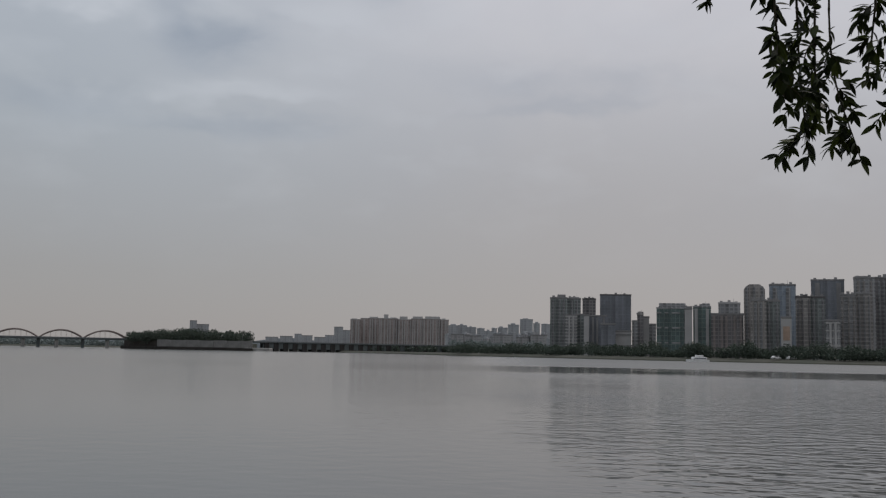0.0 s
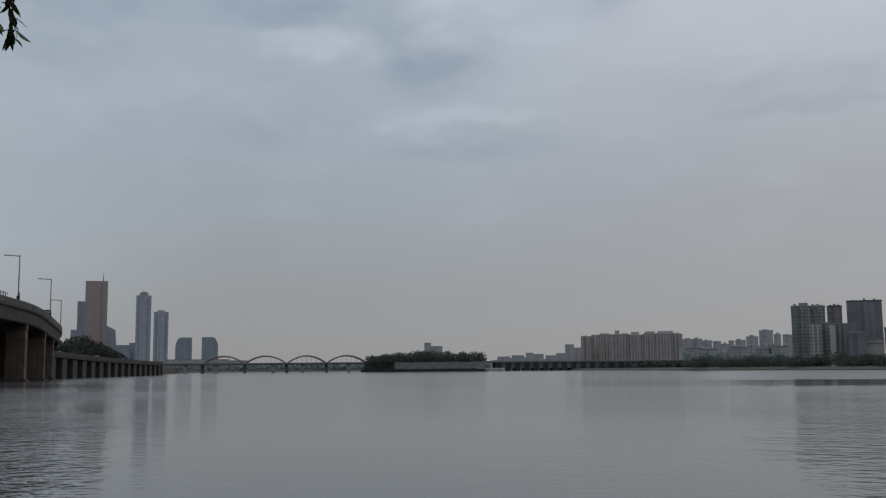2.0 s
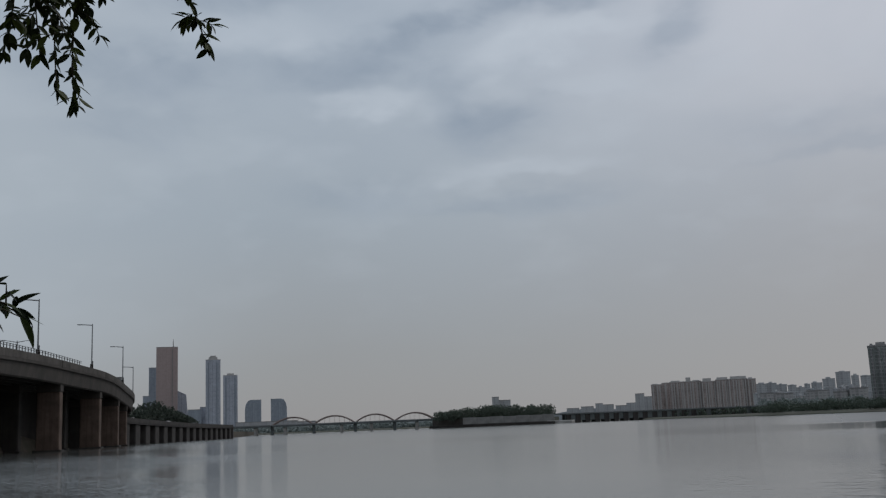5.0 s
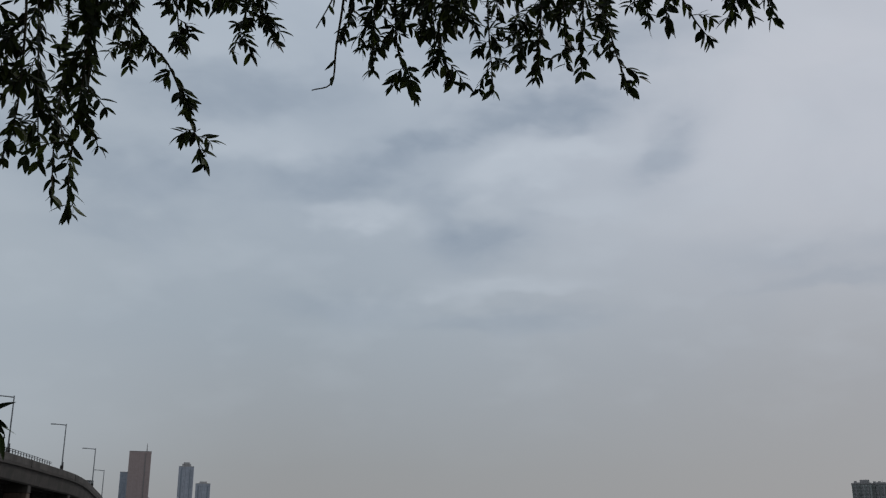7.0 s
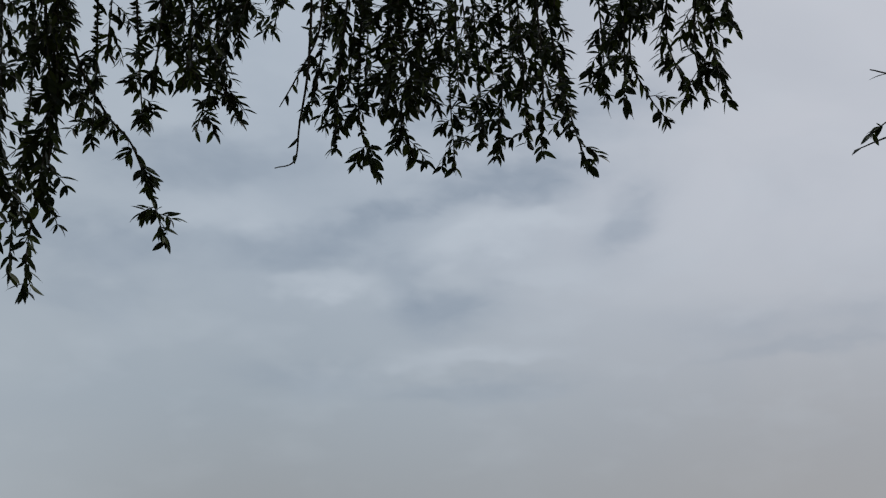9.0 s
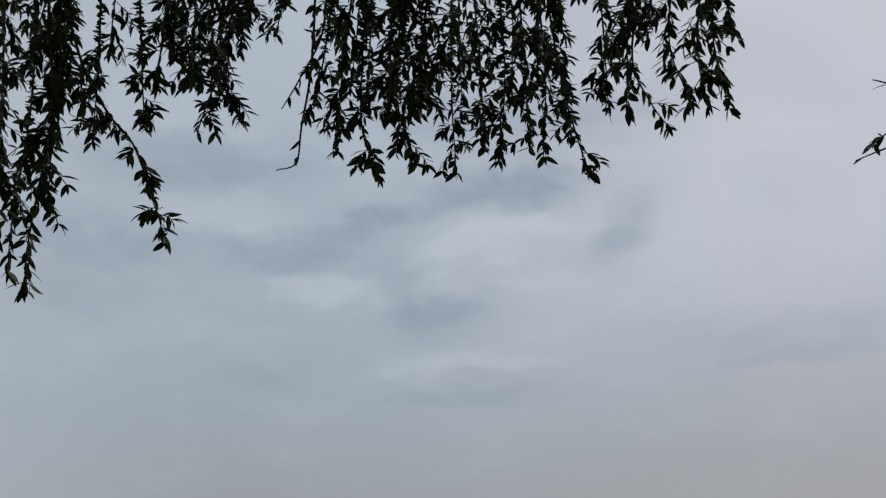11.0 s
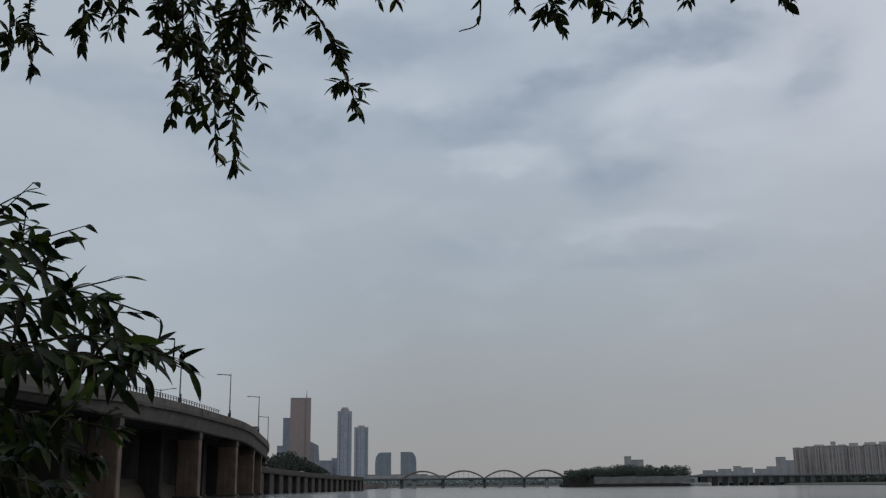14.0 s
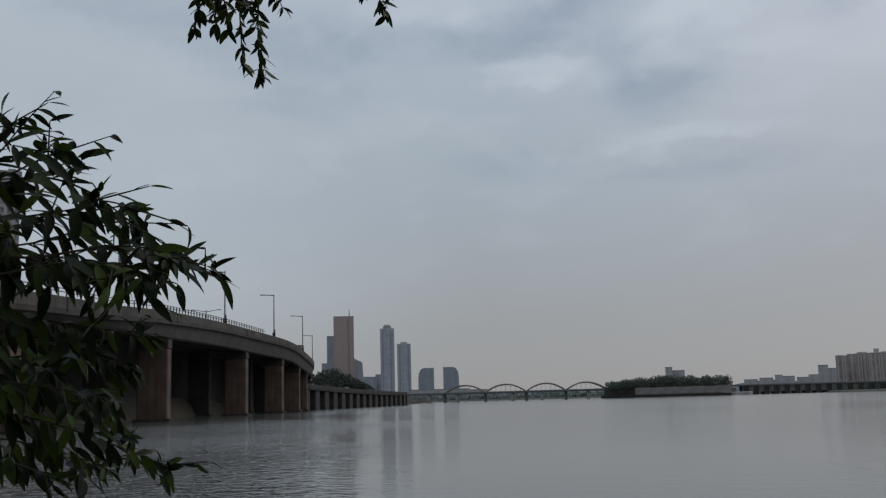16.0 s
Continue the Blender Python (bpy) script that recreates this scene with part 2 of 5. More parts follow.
def water_material():
    m = bpy.data.materials.new("river_water")
    m.use_nodes = True
    n, l = m.node_tree.nodes, m.node_tree.links
    b = n["Principled BSDF"]
    b.inputs["Base Color"].default_value = (0.095, 0.101, 0.098, 1)
    b.inputs["IOR"].default_value = 1.36
    tc = n.new("ShaderNodeTexCoord")
    heights = []
    for sx, sy, scale, detail, gain in ((1.0, 1.15, 1.5, 2.0, 0.36), (0.7, 1.1, 0.22, 2.0, 0.24)):
        mp, t = n.new("ShaderNodeMapping"), n.new("ShaderNodeTexNoise")
        mp.inputs["Scale"].default_value = (sx, sy, 1)
        mp.inputs["Rotation"].default_value = (0, 0, radians(20))
        l.new(tc.outputs["Object"], mp.inputs[0])
        l.new(mp.outputs[0], t.inputs["Vector"])
        t.inputs["Scale"].default_value, t.inputs["Detail"].default_value, t.inputs["Roughness"].default_value = scale, detail, 0.55
        g = n.new("ShaderNodeMath")
        g.operation = "MULTIPLY_ADD"
        g.inputs[1].default_value, g.inputs[2].default_value = gain, -gain / 2
        l.new(t.outputs[0], g.inputs[0])
        heights.append(g.outputs[0])
    # cat's-paws: breeze patches ruffle the surface more in some stretches
    gust = n.new("ShaderNodeTexNoise")
    gust.inputs["Scale"].default_value, gust.inputs["Detail"].default_value = 0.03, 4.0
    l.new(tc.outputs["Object"], gust.inputs["Vector"])
    gm = n.new("ShaderNodeMapRange")
    gm.inputs[1].default_value, gm.inputs[2].default_value, gm.inputs[3].default_value, gm.inputs[4].default_value = 0.35, 0.65, 0.5, 1.3
    l.new(gust.outputs[0], gm.inputs[0])
    # a calm lane down the middle of the river, widening outwards
    dp, ln, ratio, ab, lane = n.new("ShaderNodeVectorMath"), n.new("ShaderNodeVectorMath"), n.new("ShaderNodeMath"), n.new("ShaderNodeMath"), n.new("ShaderNodeMapRange")
    dp.operation, ln.operation, ratio.operation, ab.operation, lane.interpolation_type = "DOT_PRODUCT", "LENGTH", "DIVIDE", "ABSOLUTE", "SMOOTHSTEP"
    l.new(tc.outputs["Object"], dp.inputs[0])
    l.new(tc.outputs["Object"], ln.inputs[0])
    dp.inputs[1].default_value = (math.cos(radians(10)), math.sin(radians(10)), 0)
    l.new(dp.outputs["Value"], ratio.inputs[0])
    l.new(ln.outputs["Value"], ratio.inputs[1])
    l.new(ratio.outputs[0], ab.inputs[0])
    wob = n.new("ShaderNodeMath")
    wob.operation = "MULTIPLY_ADD"
    l.new(gust.outputs[0], wob.inputs[0])
    wob.inputs[1].default_value = 0.5
    l.new(ab.outputs[0], wob.inputs[2])
    l.new(wob.outputs[0], lane.inputs[0])
    lane.inputs[1].default_value, lane.inputs[2].default_value, lane.inputs[3].default_value, lane.inputs[4].default_value = 0.52, 0.76, 0.14, 1.1
    # bands across the river: near ripples, open chop, a calm strip, then chop under the far bank
    away, bands, sides = n.new("ShaderNodeMath"), n.new("ShaderNodeValToRGB"), n.new("ShaderNodeSeparateColor")
    away.operation = "MULTIPLY_ADD"
    l.new(ln.outputs["Value"], away.inputs[0])
    away.inputs[1].default_value = 1 / 500.0
    sway = n.new("ShaderNodeMath")
    sway.operation = "MULTIPLY_ADD"
    l.new(gust.outputs[0], sway.inputs[0])
    sway.inputs[1].default_value, sway.inputs[2].default_value = 0.08, -0.04
    l.new(sway.outputs[0], away.inputs[2])
    l.new(away.outputs[0], bands.inputs[0])
    ramp_ = bands.color_ramp
    ramp_.elements[0].position, ramp_.elements[0].color = 0.0, (0.09, 0.24, 1.0, 1)
    ramp_.elements[1].position, ramp_.elements[1].color = 1.0, (0.40, 0.5, 0.3, 1)
    for place, rough, wave, lee in ((0.08, 0.13, 0.34, 1.0), (0.15, 0.15, 0.55, 1.0), (0.205, 0.17, 0.60, 0.8), (0.235, 0.05, 0.10, 0.35), (0.315, 0.05, 0.10, 0.2), (0.365, 0.36, 0.5, 0.15), (0.5, 0.36, 0.5, 0.15)):
        ramp_.elements.new(place).color = (rough, wave, lee, 1)
    l.new(bands.outputs[0], sides.inputs[0])
    # along the south bank the breeze is stronger close by, and the lee of the piers lies calm
    south, livelier, north, gloss = n.new("ShaderNodeMapRange"), n.new("ShaderNodeMath"), n.new("ShaderNodeMapRange"), n.new("ShaderNodeMix")
    livelier.operation = "MULTIPLY"
    south.interpolation_type = "SMOOTHSTEP"
    l.new(ratio.outputs[0], south.inputs[0])
    south.inputs[1].default_value, south.inputs[2].default_value, south.inputs[3].default_value, south.inputs[4].default_value = -0.46, -0.28, 1.0, 0.0
    mixed, gain = n.new("ShaderNodeMix"), n.new("ShaderNodeMapRange")
    l.new(south.outputs[0], mixed.inputs[0])
    l.new(sides.outputs[1], mixed.inputs[2])
    l.new(sides.outputs[2], mixed.inputs[3])
    l.new(south.outputs[0], gain.inputs[0])
    gain.inputs[3].default_value, gain.inputs[4].default_value = 1.0, 2.8
    # the bands of chop belong to the open north side
    north.interpolation_type = "SMOOTHSTEP"
    l.new(ratio.outputs[0], north.inputs[0])
    north.inputs[1].default_value, north.inputs[2].default_value = 0.23, 0.34
    l.new(gm.outputs[0], livelier.inputs[0])
    l.new(gain.outputs[0], livelier.inputs[1])
    l.new(north.outputs[0], gloss.inputs[0])
    calm = n.new("ShaderNodeMapRange")
    l.new(south.outputs[0], calm.inputs[0])
    calm.inputs[3].default_value, calm.inputs[4].default_value = 0.12, 0.045
    l.new(calm.outputs[0], gloss.inputs[2])
    l.new(sides.outputs[0], gloss.inputs[3])
    fs = n.new("ShaderNodeMath")
    fs.operation = "MULTIPLY"
    l.new(lane.outputs[0], fs.inputs[0])
    l.new(mixed.outputs[0], fs.inputs[1])
    smooth, most = n.new("ShaderNodeMapRange"), n.new("ShaderNodeMath")
    most.operation = "MAXIMUM"
    l.new(lane.outputs[0], smooth.inputs[0])
    smooth.inputs[1].default_value, smooth.inputs[2].default_value, smooth.inputs[3].default_value, smooth.inputs[4].default_value = 0.14, 0.5, 0.09, 0.05
    l.new(smooth.outputs[0], most.inputs[0])
    l.new(gloss.outputs[0], most.inputs[1])
    l.new(most.outputs[0], b.inputs["Roughness"])
    gx = n.new("ShaderNodeMath")
    gx.operation = "MULTIPLY"
    l.new(livelier.outputs[0], gx.inputs[0])
    l.new(fs.outputs[0], gx.inputs[1])
    su, mu, bp = n.new("ShaderNodeMath"), n.new("ShaderNodeMath"), n.new("ShaderNodeBump")
    mu.operation = "MULTIPLY"
    l.new(heights[0], su.inputs[0])
    l.new(heights[1], su.inputs[1])
    l.new(su.outputs[0], mu.inputs[0])
    l.new(gx.outputs[0], mu.inputs[1])
    bp.inputs["Strength"].default_value, bp.inputs["Distance"].default_value = 1.0, 1.0
    l.new(mu.outputs[0], bp.inputs["Height"])
    l.new(bp.outputs[0], b.inputs["Normal"])
    return m


def leaf_material(name, low, high):
    m = bpy.data.materials.new(name)
    m.use_nodes = True
    n, l = m.node_tree.nodes, m.node_tree.links
    b, out = n["Principled BSDF"], n["Material Output"]
    geo, info, ad = n.new("ShaderNodeNewGeometry"), n.new("ShaderNodeObjectInfo"), n.new("ShaderNodeMath")
    l.new(geo.outputs["Random Per Island"], ad.inputs[0])
    l.new(info.outputs["Random"], ad.inputs[1])
    fr = n.new("ShaderNodeMath")
    fr.operation = "FRACT"
    l.new(ad.outputs[0], fr.inputs[0])
    mx = n.new("ShaderNodeMix")
    mx.data_type = "RGBA"
    mx.inputs[6].default_value, mx.inputs[7].default_value = (*low, 1), (*high, 1)
    few = n.new("ShaderNodeMath")
    few.operation = "POWER"
    few.inputs[1].default_value = 2.6
    l.new(fr.outputs[0], few.inputs[0])
    l.new(few.outputs[0], mx.inputs[0])
    l.new(mx.outputs[2], b.inputs["Base Color"])
    b.inputs["Roughness"].default_value = 0.5
    b.inputs["Specular IOR Level"].default_value = 0.15
    tr, ms = n.new("ShaderNodeBsdfTranslucent"), n.new("ShaderNodeMixShader")
    l.new(mx.outputs[2], tr.inputs[0])
    ms.inputs[0].default_value = 0.14
    l.new(b.outputs[0], ms.inputs[1])
    l.new(tr.outputs[0], ms.inputs[2])
    l.new(ms.outputs[0], out.inputs[0])
    return m


WATER = water_material()
CONCRETE = material("weathered_concrete", (0.063, 0.054, 0.046), 0.85, 0.22, 0.25, 0.3, streak=0.5)
PIER_CONCRETE = material("rust_stained_concrete", (0.140, 0.098, 0.076), 0.9, 0.25, 0.35, 0.3, streak=0.55)
# streaked parapet concrete, paler than the girder's
PARAPET = material("paler_parapet_concrete", (0.100, 0.089, 0.079), 0.9, 0.25, 0.3, 0.3, streak=0.6)
PALE_CONCRETE = material("pale_concrete", (0.40, 0.39, 0.37), 0.85, 0.15, 0.15, 0.2, streak=0.3)
# darkened to stand in for the shade under the decks; footings share it
DARK_CONCRETE = material("shade_dark_concrete", (0.040, 0.035, 0.030), 0.9, 0.25, 0.3, 0.3, streak=0.4)
ASPHALT = material("asphalt", (0.05, 0.05, 0.052), 0.9, 0.2, 0.5, 0.2)
STEEL = material("galvanised_steel", (0.23, 0.24, 0.25), 0.5, 0.1, 2.0, 0.0, metal=0.6)
DULL_STEEL = material("weathered_steel", (0.085, 0.085, 0.088), 0.6, 0.15, 2.0, 0.0, metal=0.3)
ARCH_STEEL = material("painted_arch_steel", (0.225, 0.175, 0.16), 0.6, 0.12, 0.3, 0.0)
GIRDER = material("dark_green_steel", (0.115, 0.135, 0.135), 0.6, 0.15, 0.3, 0.0)
BANK_GRASS = material("riverbank_grass", (0.056, 0.064, 0.046), 0.95, 0.3, 0.05, 0.4, tint=(0.074, 0.072, 0.056))
SOUTH_BANK = material("muddy_bank", (0.075, 0.058, 0.043), 0.95, 0.3, 0.3, 0.5, tint=(0.045, 0.045, 0.028))
EARTH = material("trodden_earth", (0.14, 0.11, 0.08), 0.95, 0.25, 0.8, 0.5)
BARK = material("grey_brown_bark", (0.10, 0.08, 0.06), 0.9, 0.3, 6.0, 0.6)
TWIG = material("olive_twig_bark", (0.07, 0.06, 0.035), 0.8, 0.2, 20.0, 0.1)
LEAF = leaf_material("willow_leaf", (0.018, 0.028, 0.009), (0.090, 0.120, 0.024))
LEAF_NEAR = leaf_material("glossy_shrub_leaf", (0.009, 0.018, 0.006), (0.080, 0.125, 0.022))
# haze is put into these four leaf colours by paling, most in HAZE_LEAF
FAR_LEAF = leaf_material("far_foliage", (0.052, 0.066, 0.054), (0.074, 0.090, 0.068))
MID_LEAF = leaf_material("riverside_foliage", (0.066, 0.086, 0.068), (0.086, 0.110, 0.082))
HAZE_LEAF = leaf_material("haze_pale_foliage", (0.20, 0.235, 0.23), (0.235, 0.27, 0.255))
ISLE_LEAF = leaf_material("island_foliage", (0.074, 0.094, 0.074), (0.096, 0.118, 0.090))
WHITE_PAINT = material("white_paint", (0.75, 0.75, 0.74), 0.4, 0.06, 0.5, 0.0)
RED_LAMP = bpy.data.materials.new("tail_lamp_red")
RED_LAMP.use_nodes = True
RED_LAMP.node_tree.nodes["Principled BSDF"].inputs["Base Color"].default_value = (0.6, 0.02, 0.01, 1)
RED_LAMP.node_tree.nodes["Principled BSDF"].inputs["Emission Color"].default_value = (1.0, 0.06, 0.02, 1)
RED_LAMP.node_tree.nodes["Principled BSDF"].inputs["Emission Strength"].default_value = 3.0


# ---- building helpers ----
def at(az, d, z=0.0):
    """A place by its bearing in degrees (left positive) and level distance from the standing place."""
    return Vector((-math.sin(radians(az)) * d, math.cos(radians(az)) * d, z))


def lift(el, d):
    """Height over the water of what stands d metres off, el degrees over the eye."""
    return EYE + d * math.tan(radians(el))


def mesh_from(name, verts, faces, mat, smooth=False):
    me = bpy.data.meshes.new(name)
    me.from_pydata([tuple(v) for v in verts], [], faces)
    me.materials.append(mat)
    if smooth:
        me.polygons.foreach_set("use_smooth", [True] * len(me.polygons))
    me.update()
    return me


def part(name, bm, mat, parent=None, label="", m=None):
    """One mesh object from a bmesh (or a ready mesh) under a thing or part."""
    if isinstance(bm, bmesh.types.BMesh):
        me = bpy.data.meshes.new(name)
        bmesh.ops.recalc_face_normals(bm, faces=bm.faces)
        bm.to_mesh(me)
        bm.free()
        me.materials.append(mat)
    else:
        me = bm
    ob = new(name, me)
    ob.parent = parent
    if m is not None:
        ob.matrix_basis = m
    return tagged(ob, label)


def thing(name, m, label, category, group="", kind=""):
    ob = new(name)
    ob.matrix_basis = m
    ob.empty_display_size = 0.2
    return tagged(ob, label, category, group, kind)


def box(bm, x0, x1, y0, y1, z0, z1, bevel=0.0):
    made = bmesh.ops.create_cube(bm, size=1)
    for v in made["verts"]:
        v.co = Vector(((x0 + x1) / 2 + v.co.x * (x1 - x0), (y0 + y1) / 2 + v.co.y * (y1 - y0), (z0 + z1) / 2 + v.co.z * (z1 - z0)))
    if bevel:
        edges = list({e for v in made["verts"] for e in v.link_edges})
        bmesh.ops.bevel(bm, geom=edges, offset=bevel, segments=1, affect="EDGES")
    return bm


def boxed(*size, bevel=0.0):
    return box(bmesh.new(), *size, bevel=bevel)


def prism(outline, z0, z1):
    """A closed upright prism over an outline in plan."""
    bm = bmesh.new()
    low, top = [bm.verts.new((x, y, z0)) for x, y in outline], [bm.verts.new((x, y, z1)) for x, y in outline]
    n = len(outline)
    bm.faces.new(low[::-1])
    bm.faces.new(top)
    for i in range(n):
        bm.faces.new((low[i], low[(i + 1) % n], top[(i + 1) % n], top[i]))
    return bm


def tube(points, radii, sides=6):
    """Vertices and faces of a tapered tube along points."""
    verts, faces = [], []
    for i, p in enumerate(points):
        p = Vector(p)
        way = Vector(points[min(i + 1, len(points) - 1)]) - Vector(points[max(i - 1, 0)])
        q = way.to_track_quat("Z", "Y")
        for k in range(sides):
            a = 2 * math.pi * k / sides
            verts.append(p + q @ Vector((math.cos(a), math.sin(a), 0)) * radii[i])
    for i in range(len(points) - 1):
        for k in range(sides):
            a, b = i * sides + k, i * sides + (k + 1) % sides
            faces.append((a, b, b + sides, a + sides))
    faces.append(tuple(range(sides))[::-1])
    faces.append(tuple((len(points) - 1) * sides + k for k in range(sides)))
    return verts, faces


def curve_through(points, steps):
    """Catmull-Rom points through a few control points (any dimension)."""
    p = [np.array(q, float) for q in points]
    p = [2 * p[0] - p[1]] + p + [2 * p[-1] - p[-2]]
    out = []
    for i in range(1, len(p) - 2):
        for s in range(steps):
            t = s / steps
            out.append(0.5 * (2 * p[i] + (p[i + 1] - p[i - 1]) * t + (2 * p[i - 1] - 5 * p[i] + 4 * p[i + 1] - p[i + 2]) * t * t + (3 * p[i] - p[i - 1] - 3 * p[i + 1] + p[i + 2]) * t ** 3))
    out.append(p[-2])
    return out


# ---- river, banks ----
bm = bmesh.new()
bmesh.ops.create_circle(bm, cap_ends=True, radius=4950, segments=96)
part("water", bm, WATER, None)
tagged(bpy.data.objects["water"], "calm grey river with small ripples under an overcast sky", "river", kind="structure")


def slab(name, outline, z0, z1, mat, label, category):
    return tagged(part(name, prism(outline, z0, z1), mat), label, category, kind="structure")


# the near bank, on which the camera stands
bm = bmesh.new()
nx, ny = 40, 24
grid = [[bm.verts.new((-60 + 120 * i / nx, 2.2 - 50 * (j / ny) ** 1.5 + 0.5 * noise.noise((i * 0.7, j * 0.5, 3.1)),
                       -0.3 + 0.75 * min(1, j / 3) + 0.10 * j * min(1, max(0, j - 4) / 6) + 0.12 * noise.noise((i * 0.9, j * 0.9, 0)))) for j in range(ny + 1)] for i in range(nx + 1)]
for i in range(nx):
    for j in range(ny):
        bm.faces.new((grid[i][j], grid[i][j + 1], grid[i + 1][j + 1], grid[i + 1][j]))
tagged(part("ground", bm, EARTH), "bare earth riverbank sloping down to the water", "riverbank", kind="structure")


def bank(name, edge, inland, height, mat, label, steps=8):
    """A bank along an edge of (bearing, distance): a sloped revetment, then level ground running inland."""
    line = curve_through(edge, steps)
    verts, faces = [], []
    for i, (az, d) in enumerate(line):
        wob = 1.5 * noise.noise((i * 0.37, d * 0.01, 1.7))
        verts += [at(az, d + wob, -0.4), at(az, d + wob + 1.2, 0.5), at(az, d + 6 + wob, height * 0.6 + 0.2 * noise.noise((i, 0, 5))), at(az, d + 14, height), at(az, d + inland, height + 0.5), at(az, d + inland, -0.4)]
    for i in range(len(line) - 1):
        for k in range(5):
            a = i * 6 + k
            faces.append((a, a + 6, a + 7, a + 1))
    ob = new(name, mesh_from(name, verts, faces, mat))
    return tagged(ob, label, "riverbank", kind="structure")


bank("ground_north_bank", ((7.0, 1150), (2.0, 900), (-1.0, 720), (-3.4, 640), (-9.0, 545), (-15.0, 480), (-26.0, 440), (-40.0, 420), (-58.0, 430)), 1500, 1.7, BANK_GRASS, "grassy river bank with a pale edge on the far shore")
bank("ground_south_bank", ((24.4, 1400), (25.5, 760), (28.5, 520), (32.5, 360), (37.0, 230), (42.5, 165), (50.0, 118), (62.0, 80), (85.0, 55)), 1600, 4.0, SOUTH_BANK, "dark stained revetment and bank under the elevated road")
bank("ground_far_bank", ((31.0, 1350), (24.0, 1330), (14.0, 1340), (6.0, 1500)), 2800, 2.0, BANK_GRASS, "hazy far bank beyond the arched bridge")


# ---- elevated road ----
# outer edge of the upper deck: bearing, distance, parapet height, underside height
EDGE = ((66.0, 62.0, 10.5, 9.0), (54.0, 80.0, 12.2, 10.1), (46.0, 102.0, 13.4, 10.8), (42.0, 126.0, 14.6, 11.6), (38.7, 155.0, 16.3, 12.2), (35.7, 200.0, 18.1, 13.35),
        (33.2, 244.0, 18.5, 13.4), (32.05, 270.0, 18.2, 13.2), (31.4, 295.0, 17.0, 12.0), (30.93, 335.0, 16.0, 11.0), (31.1, 380.0, 15.6, 10.8), (31.9, 440.0, 15.6, 10.8))
WIDTH = 15.0
line = [np.array((*at(e[0], e[1])[:2], e[2], e[3])) for e in curve_through(EDGE, 10)]


def along(i):
    """Place, way and inland normal at a point of the deck's edge."""
    a, b = line[max(0, i - 1)], line[min(len(line) - 1, i + 1)]
    w = Vector((b[0] - a[0], b[1] - a[1], 0)).normalized()
    return Vector((line[i][0], line[i][1], 0)), w, Vector((-w.y, w.x, 0))


def nearest_bearing(az, far=False):
    picks = sorted(range(len(line) - 12 if not far else len(line)), key=lambda i: abs(math.degrees(math.atan2(-line[i][0], line[i][1])) - az))
    return picks[0]


def sweep(name, section, mat, parent, label=""):
    """Sweep a closed section of (inland, height) functions along the deck's edge."""
    verts, faces = [], []
    n = len(section(0))
    for i in range(len(line)):
        p, w, nrm = along(i)
        for inland, z in section(i):
            verts.append(p + nrm * inland + Vector((0, 0, z)))
    for i in range(len(line) - 1):
        for k in range(n):
            a, b = i * n + k, i * n + (k + 1) % n
            faces.append((a, b, b + n, a + n))
    faces += [tuple(range(n))[::-1], tuple((len(line) - 1) * n + k for k in range(n))]
    bm = bmesh.new()
    bm.from_mesh(mesh_from(name, verts, faces, mat))
    return part(name, bm, mat, parent, label)


viaduct = thing("elevated_road", Matrix(), "curved concrete elevated road on tall stained piers over the water", "viaduct", kind="structure")
top, low = (lambda i: line[i][2]), (lambda i: line[i][3])
sweep("girder", lambda i: ((0.32, top(i) - 1.3), (0.02, top(i) - 1.5), (0.02, top(i) - 2.0), (0.45, top(i) - 2.2), (0.75, low(i) + 0.25), (1.0, low(i)), (1.5, low(i)), (1.6, low(i) + 0.9), (WIDTH - 1.6, low(i) + 0.9), (WIDTH - 1.5, low(i)), (WIDTH - 1.0, low(i)), (WIDTH - 0.45, top(i) - 2.2), (WIDTH - 0.02, top(i) - 2.0), (WIDTH - 0.02, top(i) - 1.5), (WIDTH - 0.32, top(i) - 1.3)), CONCRETE, viaduct)
# beams in a near-black colour that carries the shade of the underside
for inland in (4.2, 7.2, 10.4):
    sweep("beam", lambda i: ((inland, low(i) + 0.1), (inland, low(i) + 0.95), (inland + 0.8, low(i) + 0.95), (inland + 0.8, low(i) + 0.1)), DARK_CONCRETE, viaduct, "concrete beam under the deck, coloured dark for shade")
sweep("road_surface", lambda i: ((0.3, top(i) - 1.296), (0.3, top(i) - 1.1), (WIDTH - 0.3, top(i) - 1.1), (WIDTH - 0.3, top(i) - 1.296)), ASPHALT, viaduct)
for inland in (0.0, WIDTH - 0.3):
    sweep("parapet", lambda i: ((inland, top(i) - 1.48), (inland, top(i) - 0.25), (inland + 0.06, top(i) - 0.2), (inland + 0.24, top(i) - 0.2), (inland + 0.3, top(i) - 0.25), (inland + 0.3, top(i) - 1.48)), PARAPET, viaduct, "pale stained concrete parapet")

# wall added to close off the sky; shade is painted into its colour
sweep("retaining_wall", lambda i: ((WIDTH + 1.0, -1.0), (WIDTH + 0.5, top(i) - 1.9), (WIDTH + 3.0, top(i) - 1.9), (WIDTH + 3.0, -1.0)), DARK_CONCRETE, viaduct, "retaining wall behind the piers, darkened for the shade there")

